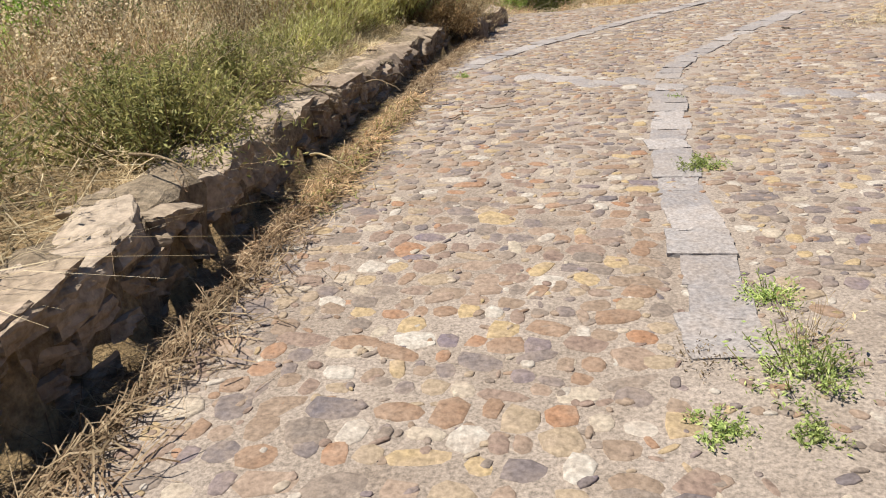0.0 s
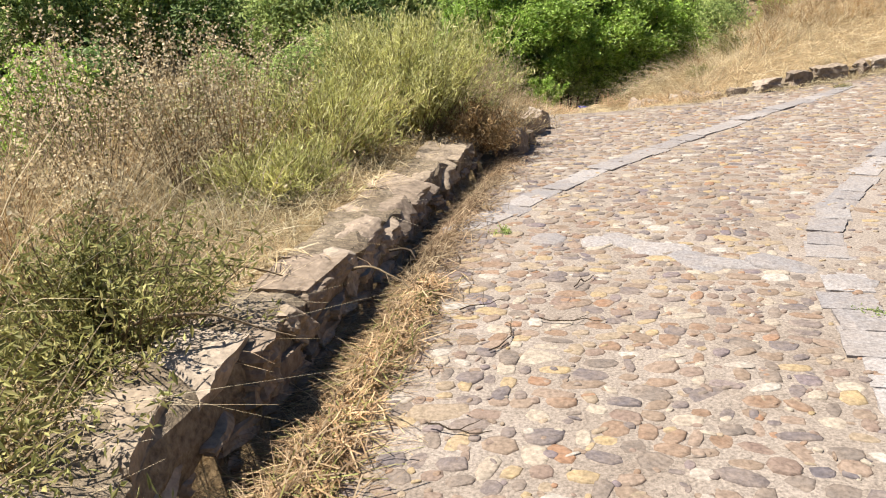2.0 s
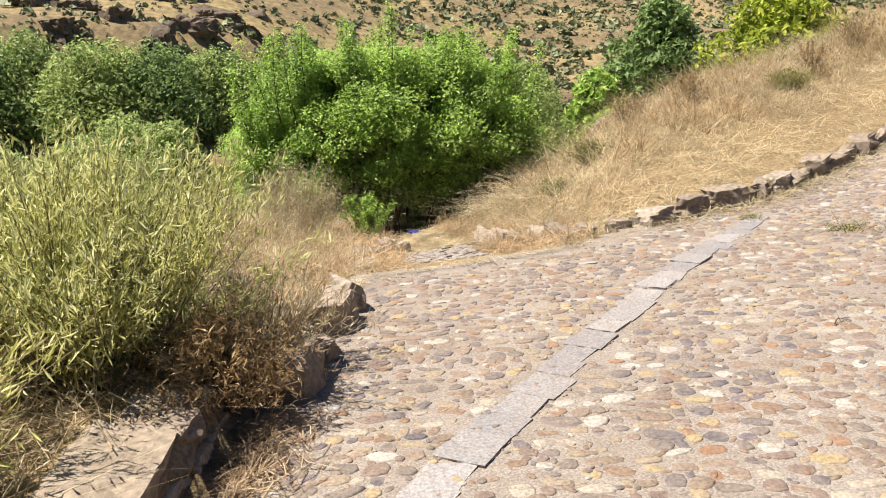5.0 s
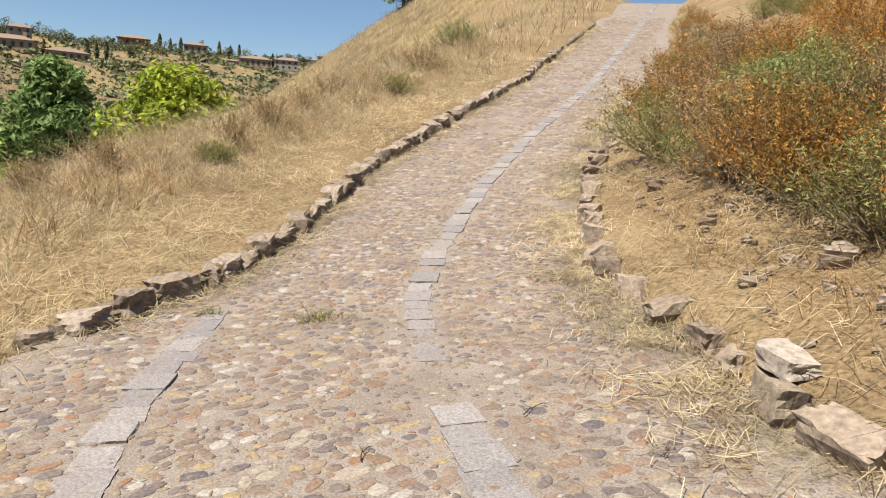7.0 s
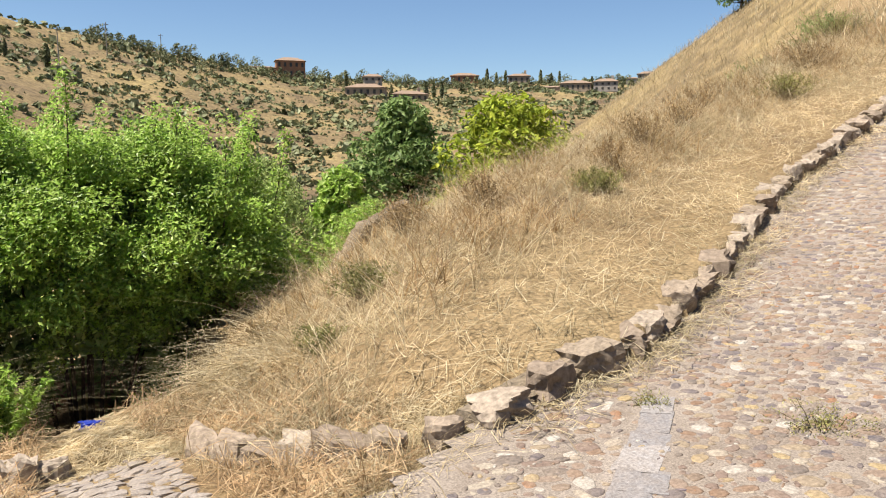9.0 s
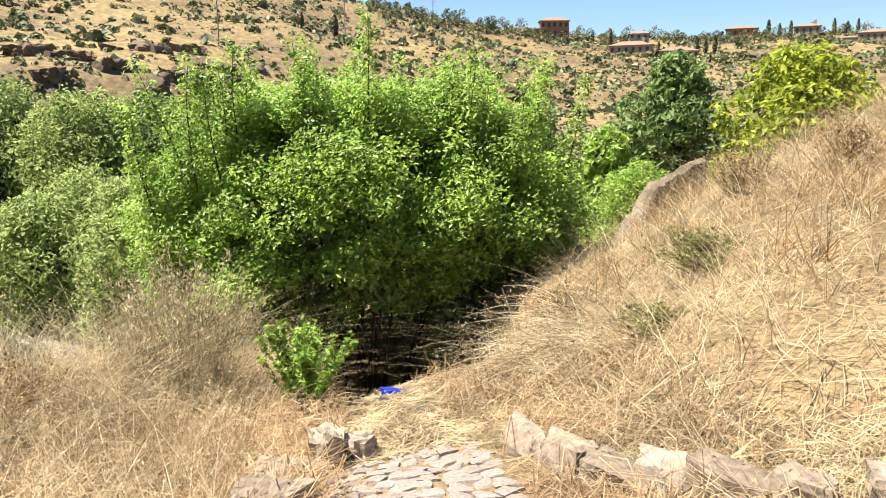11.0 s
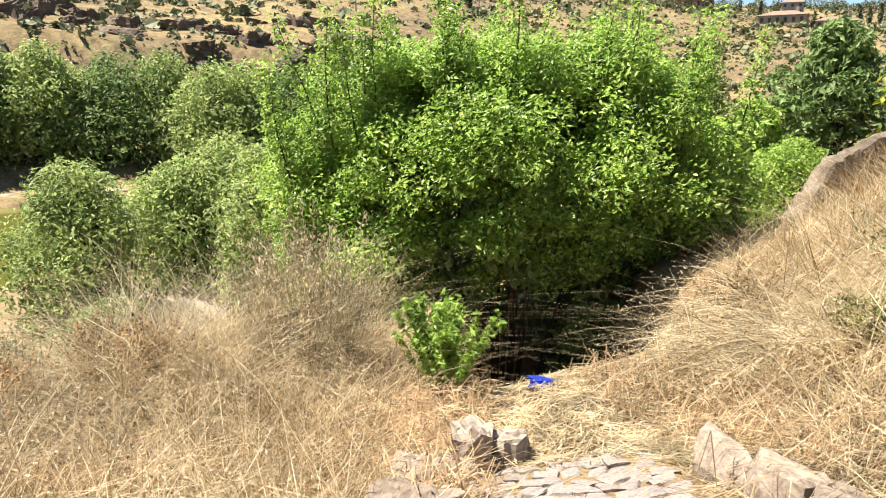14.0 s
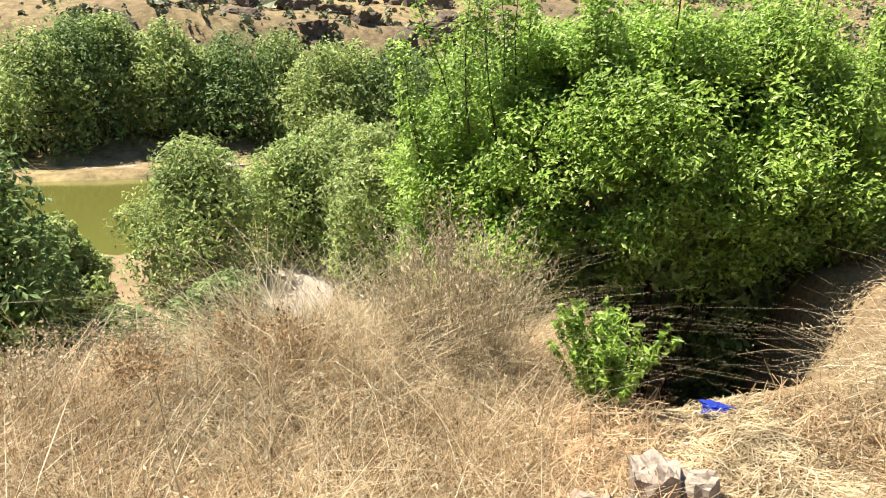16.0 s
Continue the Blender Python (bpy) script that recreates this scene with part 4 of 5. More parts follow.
gx7, gy7 = scatter(72000, 3.6, 22, 3, 17, on_bank)
db7 = -to_line(gx7, gy7, BANK)[0]
u7 = rng.random(len(gx7))
k7 = u7 < 0.5
meadow("bank_grass", "dry straw on the stony bank", gx7[k7], gy7[k7], 0.09, 1.5, 0.006, M_STRAW, 25, 0.8)
litter("fallen_straw", "trampled straw on the bank", gx7[~k7], gy7[~k7], 0.20, 0.004, M_STRAW, 32)
gx8, gy8 = scatter(42000, 4.5, 19, 2, 15, lambda x, y: on_bank(x, y) & (-to_line(x, y, BANK)[0] > 1.5 + 0.5 * lumps(x, y, 0.9)) & patch(x, y, 0.8, 1, -0.35))
meadow("brown_weeds", "rust-brown dead weeds covering the upper bank", gx8, gy8, 0.36, 1.0, 0.008, M_RUST, 26, 0.6)


def shrub(name, place, radius, height, material, label, seed, twigs=220, leaf=0.03, count=9000, category="shrub", woody=None, up=0.5, group="", lean=(0, 0), feather=False, ratio=0.3, thick=1.0):
    """A shrub of many thin stems fanning from the base, set with small leaves."""
    r = np.random.default_rng(seed)
    top = empty(name, place, label, category, group)
    lines, rads = [], []
    for _ in range(int(twigs * 0.75)):
        az, out = r.uniform(0, 6.283), r.random() ** 0.7
        way = np.array([math.cos(az) * out + lean[0], math.sin(az) * out + lean[1], up + 0.6 * (1 - out) + 0.1 * r.normal()])
        way /= np.linalg.norm(way)
        L = math.hypot(radius * out, height) * r.uniform(0.6, 1.05) * (0.75 + 0.25 * way[2])
        lines.append(grow((0.2 * radius * math.cos(az) * out, 0.2 * radius * math.sin(az) * out, -0.05), way, L, 5, 0.10, r, 0.03))
        rads.append((thick * 0.005 * (0.5 + radius), thick * 0.0012))
    thing("stemwork", mesh_of("stemwork", *tubes(lines, rads, 3)), woody or M_TWIG, top, kind="stuff")
    t = np.array(lines)
    k = r.integers(len(t), size=count)
    u = 1.2 + 3.8 * r.random(count) ** 0.7
    i = np.clip(u.astype(int), 0, 4)
    f = (u - i)[:, None]
    p = t[k, i] * (1 - f) + t[k, i + 1] * f + r.normal(0, 0.035 * radius + 0.008, (count, 3))
    d = unit(t[k, i + 1] - t[k, i])
    thing("foliage", mesh_of("foliage", *leaves(p, unit(r.normal(size=(count, 3))) + np.array([0, 0, 0.4]), leaf, seed, ratio, axis=d + np.array([0, 0, 0.5]) if feather else None)), material, top, kind="stuff")
    return top


def shrub_at(name, x, y, *a, **k):
    return shrub(name, (x, y, float(ground_z(x, y))), *a, **k)


# shrubs behind the wall
shrub_at("broom_bush", -0.62, 9.55, 0.85, 1.30, M_BROOM, "yellow-green feathery broom bush over the end of the wall", 31, 420, 0.06, 42000, up=1.1, lean=(0.08, 0), feather=True, ratio=0.16)
shrub("dead_brush", (0.0, 9.15, 0.15), 0.42, 0.5, M_STRAW_BROWN, "brown dead brush hanging over the wall end", 39, 240, 0.05, 5000, up=0.5, ratio=0.2)
shrub("dead_brush", (0.15, 9.75, 0.05), 0.55, 0.62, M_STRAW, "pale dead brush hanging over the broken wall end", 37, 260, 0.06, 7000, up=0.55, feather=True, ratio=0.10)
shrub_at("broom_bush", -1.2, 8.3, 0.75, 0.75, M_BROOM, "low pale green broom bush behind the wall", 32, 260, 0.075, 14000, up=0.7, feather=True, ratio=0.10)
shrub_at("broom_bush", -1.35, 7.2, 0.55, 0.42, M_BROOM, "soft light green shrub behind the wall", 36, 200, 0.06, 9000, feather=True, ratio=0.12)
shrub_at("sage_shrub", -1.42, 3.6, 0.68, 0.55, M_SAGE, "grey-green shrub sprawling over the wall", 33, 260, 0.035, 12000)
shrub_at("sage_shrub", -1.38, 4.75, 0.62, 0.55, M_SAGE, "grey-green shrub with bare twigs behind the wall", 34, 240, 0.035, 8000)
shrub_at("sage_shrub", -2.2, 2.6, 0.75, 0.55, M_SAGE, "dusty green shrub with dead stems behind the wall", 35, 240, 0.035, 9000)
shrub_at("sage_shrub", -2.9, 3.4, 0.8, 0.75, M_SAGE, "tall dusty green shrub behind the wall", 38, 240, 0.035, 9000)
for n, (x, y, h, rr) in enumerate(((-2.0, 7.3, 1.35, 0.5), (-1.7, 7.5, 1.2, 0.45), (-1.8, 8.2, 1.2, 0.45), (-2.35, 8.1, 1.4, 0.5), (-2.4, 6.9, 1.4, 0.5), (-2.9, 5.2, 1.2, 0.5), (-2.8, 6.2, 1.3, 0.5), (-2.2, 5.0, 0.85, 0.4), (-3.3, 4.4, 1.2, 0.5), (-2.6, 3.6, 0.95, 0.45), (-3.2, 7.6, 1.5, 0.5), (-1.9, 4.2, 0.6, 0.35), (-1.9, 5.8, 0.6, 0.35))):
    shrub_at("dead_thistle", x, y, rr, h, M_STRAW, "tall dry branching weed with pale seed heads", 340 + n, 80, 0.024, 2600, category="weed", woody=M_STRAW_BROWN if n % 2 else M_TWIG, up=1.2, group="dead weeds", ratio=0.7, thick=0.8)
# weeds on the bank
RUST = ((14.1, 11.2), (15.5, 10.8), (10.0, 9.2), (11.0, 8.75), (11.6, 8.2), (8.9, 7.7), (8.3, 8.55), (9.2, 8.3), (7.5, 7.3), (9.9, 9.6), (11.5, 10.6), (10.3, 10.35), (6.6, 6.9), (12.6, 10.6), (12.4, 9.4), (16.5, 12.2), (13.4, 11.6), (8.0, 6.8), (17.5, 12.6), (9.6, 7.4), (10.3, 8.0), (13.3, 10.3), (7.9, 8.2), (7.0, 7.5), (6.9, 6.2), (8.7, 9.0), (7.6, 6.4), (9.0, 8.6), (6.2, 6.3))
for n, (x, y) in enumerate(RUST):
    shrub_at("bank_shrub", x, y, rng.uniform(0.7, 1.05), rng.uniform(0.6, 1.05), (M_RUST, M_STRAW_BROWN, M_RUST, M_SAGE)[n % 4], ("rust-brown dead shrub on the bank", "yellow-brown dry shrub on the bank", "rust-brown dead shrub on the bank", "olive green shrub among dead weeds")[n % 4], 50 + n, 150, 0.045, 7000, group="shrubs on the bank")
for n, (x, y) in enumerate(((13.0, 9.6), (11.7, 9.6), (10.3, 8.5), (8.4, 7.6), (9.6, 9.8), (7.2, 6.6), (12.0, 8.6), (8.6, 8.2), (7.7, 7.0), (9.2, 9.2), (10.6, 9.3), (9.9, 8.4), (8.0, 7.7))):
    shrub_at("bank_shrub", x, y, 0.55, 0.6, M_LEAF_GREY, "soft grey-green shrub among dead weeds", 75 + n, 130, 0.04, 4500, group="green shrubs on the bank", feather=True, ratio=0.15)
gxb, gyb = scatter(60000, 4.5, 13, 4.5, 12.5, lambda x, y: on_bank(x, y) & (-to_line(x, y, BANK)[0] > 0.45) & (-to_line(x, y, BANK)[0] < 3.2) & patch(x, y, 0.5, 8, -0.25))
meadow("low_weeds", "low tangled yellow and rust weeds on the bank", gxb, gyb, 0.15, 1.3, 0.006, M_STRAW_BROWN, 36, 0.7)
bp_ = np.array(line_points(BANK[3:], 0.02))
for n in range(26):
    x0, y0, a_ = bp_[rng.integers(len(bp_) // 2 if n < 14 else len(bp_))]
    d_ = rng.uniform(1.1, 2.2) if x0 < 12 else rng.uniform(0.5, 1.4)
    x, y = x0 + math.sin(a_) * d_, y0 - math.cos(a_) * d_
    if x > 36:
        continue
    big = 1.0 if x0 < 12 else 1.5
    shrub_at("bank_shrub", x, y, rng.uniform(0.35, 0.6) * big, rng.uniform(0.25, 0.5) * big, (M_RUST, M_STRAW, M_RUST, M_SAGE)[n % 4], ("low rust-brown weed on the bank", "low yellow weed on the bank", "low rust-brown weed on the bank", "low green weed on the bank")[n % 4], 760 + n, 60, 0.04, 2000, group="low weeds on the bank")
for n in range(30):
    x0, y0, a_ = bp_[rng.integers(len(bp_))]
    d_ = rng.uniform(2.0, 5.0)
    x, y = x0 + math.sin(a_) * d_, y0 - math.cos(a_) * d_
    if -float(to_line(np.array([x]), np.array([y]), BANK)[0][0]) < 1.8 or x > 26:
        continue
    shrub_at("bank_shrub", x, y, rng.uniform(0.5, 0.85), rng.uniform(0.6, 1.0), (M_RUST, M_SAGE, M_RUST, M_LEAF_GREY)[n % 4], ("rust-orange dead shrub on the upper bank", "olive green shrub on the upper bank", "rust-orange dead shrub on the upper bank", "grey-green shrub on the upper bank")[n % 4], 700 + n, 80, 0.05, 3000, group="shrubs on the bank")
# shrubs on the shoulder
for n, (x, y, rr, h, m_) in enumerate(((7.6, 15.6, 0.35, 0.35, M_SAGE), (4.4, 15.3, 0.40, 0.35, M_SAGE), (3.7, 14.7, 0.28, 0.28, M_SAGE), (13.5, 17.3, 0.6, 0.5, M_SAGE), (16.0, 18.6, 0.8, 0.7, M_STRAW_BROWN), (20, 20.5, 0.9, 0.8, M_SAGE), (27, 28, 1.1, 1.1, M_LEAF_DARK), (31, 28.5, 1.2, 1.2, M_LEAF_DARK), (24, 25.4, 0.9, 0.9, M_LEAF_DARK), (36, 31, 1.4, 1.4, M_LEAF_DARK))):
    shrub_at("green_shrub", x, y, rr, h, m_, "small grey-green shrub among dry grass" if n < 6 else "dark green round shrub on the dry slope", 80 + n, 120, 0.04 if n < 6 else 0.11, 3000, group="shrubs on the slope")
for n, (x, y, rr, h) in enumerate(((8.4, 16.2, 0.35, 0.5), (9.8, 17.0, 0.4, 0.55), (6.2, 15.9, 0.35, 0.5), (11.0, 17.4, 0.4, 0.6), (5.4, 16.4, 0.4, 0.5), (3.6, 16.2, 0.35, 0.45), (12.4, 18.2, 0.4, 0.6))):
    shrub_at("dead_weed", x, y, rr, h, M_STRAW_BROWN, "brown branching dead weed on the slope", 120 + n, 70, 0.03, 1500, category="weed", up=0.9, group="dead weeds on the slope", ratio=0.5)
# arching tuft
def arching_tuft(x, y, n, length, aim, seed):
    r = np.random.default_rng(seed)
    root = np.array([x, y, float(ground_z(x, y)) - 0.02]) + r.normal(0, 0.13, (n, 3)) * np.array([1.6, 1, 0.1])
    way = unit(np.array(aim) + r.normal(0, 0.28, (n, 3)))
    L = length * r.uniform(0.45, 1.1, n)
    side = unit(np.cross(way, np.array([0, 0, 1.0])) + 0.4 * r.normal(size=(n, 3)))
    rows_ = []
    for k in range(6):
        u = k / 5
        c = root + way * (L * u)[:, None] - np.array([0, 0, 1.0]) * (L * 0.42 * u * u)[:, None]
        w = 0.005 * (1 - 0.7 * u)
        rows_.append(np.stack([c - side * w, c + side * w], 1))
    v = np.stack(rows_, 1)
    i = (np.arange(n) * 12)[:, None] + np.arange(5) * 2
    q = np.stack([i, i + 1, i + 3, i + 2], -1).reshape(-1, 4)
    top = empty("straw_tuft", root[0], "golden arching tuft of long dry grass", "grass tuft")
    thing("blade_mass", mesh_of("blade_mass", v.reshape(-1, 3) - root[0], [q]), M_STRAW, top, kind="stuff")
    tip = np.repeat((v[:, 5, 0] + v[:, 4, 0]) / 2, 6, 0) + r.normal(0, 0.03, (n * 6, 3)) - root[0]
    thing("plume_mass", mesh_of("plume_mass", *leaves(tip, r.normal(size=tip.shape), 0.03, seed, 0.3)), M_STRAW, top, kind="stuff")


arching_tuft(3.45, 15.15, 380, 0.9, (-0.8, -0.1, 0.42), 90)
arching_tuft(3.6, 14.6, 220, 0.7, (-0.6, -0.2, 0.45), 91)
arching_tuft(3.75, 15.8, 220, 0.95, (-0.9, 0.05, 0.5), 94)

# seed heads over the grass
sx_ = np.r_[gx3[tall3][::2], gx1[tall1][::4], gx5[::6]]
sy_ = np.r_[gy3[tall3][::2], gy1[tall1][::4], gy5[::6]]
sp_ = on_ground(sx_, sy_) + np.stack([rng.normal(0, 0.08, len(sx_)), rng.normal(0, 0.08, len(sx_)), rng.uniform(0.06, 0.38, len(sx_))], -1)
thing("seed_heads", mesh_of("seed_heads", *leaves(sp_, rng.normal(size=sp_.shape), 0.026, 9, 0.4)), M_STRAW, label="pale dry seed heads over the grass", category="grass", kind="stuff")

# tall dry brush before the thicket
for n, (x, y, h, rr) in enumerate(((0.42, 15.7, 1.25, 0.42), (0.15, 15.95, 0.95, 0.42), (0.62, 15.9, 1.05, 0.36), (0.35, 16.2, 1.2, 0.4))):
    shrub_at("dry_brush", x, y, rr, h, M_STRAW, "tall pale feathery dry brush on the knoll", 820 + n, 90, 0.04, 2200, category="weed", woody=M_STRAW, up=1.2, group="dry brush on the knoll", feather=True, ratio=0.22, thick=0.6)
# wild oats standing in front
for n, (x, y, h) in enumerate(((-0.12, 13.25, 0.95), (-0.75, 13.1, 0.7), (-0.95, 12.7, 0.62), (0.1, 14.2, 0.75), (-0.5, 14.0, 0.75), (-1.2, 13.4, 0.7), (-1.45, 12.9, 0.55), (-0.3, 12.75, 0.5))):
    r = np.random.default_rng(400 + n)
    oat = empty("wild_oat", (x, y, float(ground_z(x, y))), "tall pale wild oat stalk with drooping spikelets", "grass", "wild oats")
    lines, rads, tips = [], [], []
    for q in range(2):
        stem = grow((0.02 * q, 0, -0.03), (0.12 * r.normal(), 0.12 * r.normal(), 1), h * (1 - 0.2 * q), 7, 0.05, r)
        lines.append(stem)
        rads.append((0.0022, 0.001))
        for i in range(3, 8):
            for _ in range(3):
                side = unit(np.array([r.normal(), r.normal(), 0.3]))
                e = stem[i] + side * r.uniform(0.02, 0.07)
                lines.append([stem[i], (stem[i] + e) / 2 + [0, 0, 0.012], e, e - [0, 0, 0.02]])
                rads.append((0.0007, 0.0005))
                tips.append(e - [0, 0, 0.03])
    thing("stalk", mesh_of("stalk", *tubes(lines, rads, 3)), M_STRAW, oat)
    tp = np.repeat(np.array(tips), 2, 0)
    thing("spikelet_mass", mesh_of("spikelet_mass", *leaves(tp, r.normal(size=tp.shape), 0.03, 5, 0.3, 0.8, axis=np.tile([0.2, 0, -1.0], (len(tp), 1)))), M_STRAW, oat, kind="stuff")

# dry thistles along the brow of the knoll
for n, (x, y, h) in enumerate(((-1.4, 15.3, 0.55), (-0.9, 15.4, 0.5), (-2.0, 14.9, 0.6), (-2.4, 14.2, 0.6), (-1.7, 14.5, 0.5), (-0.5, 15.2, 0.5), (-2.1, 13.6, 0.55), (-1.2, 14.8, 0.45))):
    shrub_at("dead_thistle", x, y, 0.28, h, (M_STRAW, M_STRAW_BROWN)[n % 2], "dry branching weed with small seed heads on the knoll", 380 + n, 60, 0.022, 1500, category="weed", woody=M_TWIG, up=1.1, group="dead weeds on the knoll", ratio=0.7, thick=0.8)

# ---- the big green thicket ----
r = np.random.default_rng(5)
TX, TY = 2.35, 20.3
TZ = max(float(ground_z(TX, TY)), -3.0)
thicket = empty("thicket", (TX, TY, TZ), "large bright green leafy bush over a dark hollow", "bush")
HT = 2.15 - TZ


def girth(u):
    """Share of the full width at a share u of the height: narrow at the foot, broad above the middle."""
    return np.where(u < 0.5, 0.55 + 0.45 * u / 0.5, np.sqrt(np.maximum(0.1, 1 - ((u - 0.5) / 0.56) ** 2)))


cl = []
for n in range(640):
    az, u = r.uniform(0, 6.283), r.uniform(0.22, 1.0)
    if math.sin(az) > 0.3 and n % 3:
        az = -az
    g = float(girth(u)) * r.uniform(0.78, 1.04)
    if n % 6 == 0:
        g, u = g * r.uniform(0.0, 0.8), r.uniform(0.86, 1.0)
    c = np.array([math.cos(az) * 3.05 * g, math.sin(az) * 2.5 * g, u * (HT - 0.35)])
    low = c[2] + TZ
    if low < 0.35 and c[1] < 0.3:
        c[1] += min(1.4, (0.35 - low) * 1.0) * min(1.0, max(0.1, (c[0] + 1.6) / 0.7))
        if low < -0.9 and abs(c[0] - 0.1) < 0.75:
            continue
    cl.append((*c, r.uniform(0.18, 0.40), 0.8))
for n in range(12):
    c = np.array(cl[n * 13][:3])
    a0 = np.array([0.25 * c[0], 0.2 + 0.25 * abs(c[1]), -0.3])
    thing("limb", mesh_of("limb", *tubes([[a0, a0 * 0.6 + c * 0.35 + np.array([0, 0, 0.2]), c * 0.85]], [(0.045, 0.008)]), True), M_BARK, thicket)
for n in range(52):
    x = r.uniform(-2.9, 2.9)
    h = HT - 0.05 + 0.5 * r.random() - 0.085 * x * x - 0.25 * abs(math.sin(x * 1.4))
    y0 = r.uniform(-1.6, 0.9)
    line = grow((x * 0.9, y0, h - 1.3), (0.14 * x / 3 + 0.05 * r.normal(), -0.05, 1), 1.4, 6, 0.06, r)
    thing("shoot", mesh_of("shoot", *tubes([line], [(0.012, 0.003)], 4)), M_BARK, thicket)
    for i, q in enumerate(line[1:]):
        cl.append((*q, 0.23 - 0.022 * i, 1.35))
p, d = crown_points(cl, 215000, r, 0.25)
thing("foliage", mesh_of("foliage", *leaves(p, d * 0.45 + np.array([-0.40, -0.20, 0.9]), 0.070, 6, 0.42, 0.6)), M_LEAF, thicket, kind="stuff")
# the inner mass blocks the view; its shade is deepened by a darker leaf colour
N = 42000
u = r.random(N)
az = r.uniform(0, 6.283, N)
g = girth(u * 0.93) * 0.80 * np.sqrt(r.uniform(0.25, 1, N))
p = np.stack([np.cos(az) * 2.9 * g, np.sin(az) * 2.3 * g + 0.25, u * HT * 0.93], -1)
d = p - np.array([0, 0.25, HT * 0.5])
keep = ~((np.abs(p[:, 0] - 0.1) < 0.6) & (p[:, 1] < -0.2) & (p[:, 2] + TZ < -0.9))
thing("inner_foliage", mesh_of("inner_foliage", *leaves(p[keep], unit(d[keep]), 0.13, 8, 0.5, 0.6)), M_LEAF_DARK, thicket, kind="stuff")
shrub("ash_sapling", (1.36, 15.5, float(ground_z(1.36, 15.5))), 0.16, 0.78, M_LEAF, "bright green leafy sapling beside the hollow", 92, 60, 0.055, 3600, category="sapling", woody=M_BARK, up=1.5, ratio=0.4)

# ---- river ----
M_WATER, nt_, b_ = mat("water", 0.10)
b_.inputs["Base Color"].default_value = (0.095, 0.095, 0.022, 1)
bump(nt_, b_, noise_node(nt_, 0.7, 3, 0.5, "World"), 0.10, 0.08)
ang = np.radians(np.arange(-120, 61, 3.0))
rr = np.array([30.0, 50.0, 78.0])
wx, wy = EYE0[0] + rr[:, None] * np.sin(ang), EYE0[1] + rr[:, None] * np.cos(ang)
i = np.arange(len(rr) - 1)[:, None] * len(ang) + np.arange(len(ang) - 1)
q = np.stack([i, i + len(ang), i + 1 + len(ang), i + 1], -1).reshape(-1, 4)
thing("water", mesh_of("water", np.stack([wx, wy, np.full_like(wx, RIVER)], -1), [q[:, ::-1]]), M_WATER, label="slow olive-green river in the valley", category="river", kind="structure")


# ---- trees of the valley ----
def at_bearing(az, dist):
    return EYE0[0] + dist * math.sin(radians(az)), EYE0[1] + dist * math.cos(radians(az))


def valley_tree(az, dist, height, width, material, label, seed, base=None, **k):
    x, y = at_bearing(az, dist)
    z = max(float(ground_z(x, y)), RIVER + 0.1) if base is None else base
    return tree("valley_tree", (x, y, z), height, width, material, label, seed, group="trees of the valley", **k)


NEAR = dict(leaf=0.24, count=14000, clumps=40, crown_from=0.06)
valley_tree(-24.5, 31, 5.8, 5.6, M_LEAF_GREY, "round green riverside tree", 201, **NEAR)
valley_tree(-17.6, 34, 5.8, 5.2, M_LEAF_GREY, "round green riverside tree beside the sandy clearing", 202, **NEAR)
valley_tree(-14.5, 36, 6.6, 5.2, M_LEAF_GREY, "tall green riverside tree", 203, **NEAR)
valley_tree(-11.5, 30, 6.5, 4.8, M_LEAF_GREY, "soft green riverside tree", 212, **NEAR)
valley_tree(-38.5, 21, 7.0, 5.6, M_LEAF_DARK, "dark green riverside tree", 204, **NEAR)
valley_tree(-44.0, 20, 7.0, 5.2, M_LEAF, "bright green riverside tree", 205, **NEAR)
valley_tree(-33.5, 29, 3.4, 3.0, M_LEAF_GREY, "low brownish riverside bush", 206, **NEAR)
valley_tree(-37.5, 21, 3.0, 3.8, M_LEAF, "bright green bush below the knoll", 213, **NEAR)
valley_tree(-30, 20, 2.4, 3.2, M_LEAF_DARK, "dark bush below the knoll", 214, **NEAR)
valley_tree(-23, 23, 2.4, 3.0, M_LEAF_DARK, "dark bush below the knoll", 215, **NEAR)
BIG = dict(leaf=0.7, count=8500, clumps=34)
valley_tree(28.2, 62, 15.2, 8.5, M_LEAF_DARK, "tall dark green tree with a pale limb", 207, base=-8.5, crown_from=0.15, **BIG)
valley_tree(36.8, 58, 14.6, 11.5, M_LEAF_YELLOW, "broad yellow-green tree in the valley", 208, base=-8.5, crown_from=0.2, stretch=0.6, **BIG)
valley_tree(23.5, 56, 9, 6, M_LEAF, "green tree in the valley", 209, base=-8.5, crown_from=0.05, **BIG)
valley_tree(26, 44, 6.5, 6, M_LEAF, "green tree in the valley", 210, base=-8, **NEAR)
valley_tree(31.5, 48, 6.5, 6, M_LEAF_YELLOW, "yellow-green bush in the valley", 211, base=-8, **NEAR)
valley_tree(18.5, 50, 7.5, 6, M_LEAF_GREY, "grey-green tree in the valley", 216, base=-8, **NEAR)
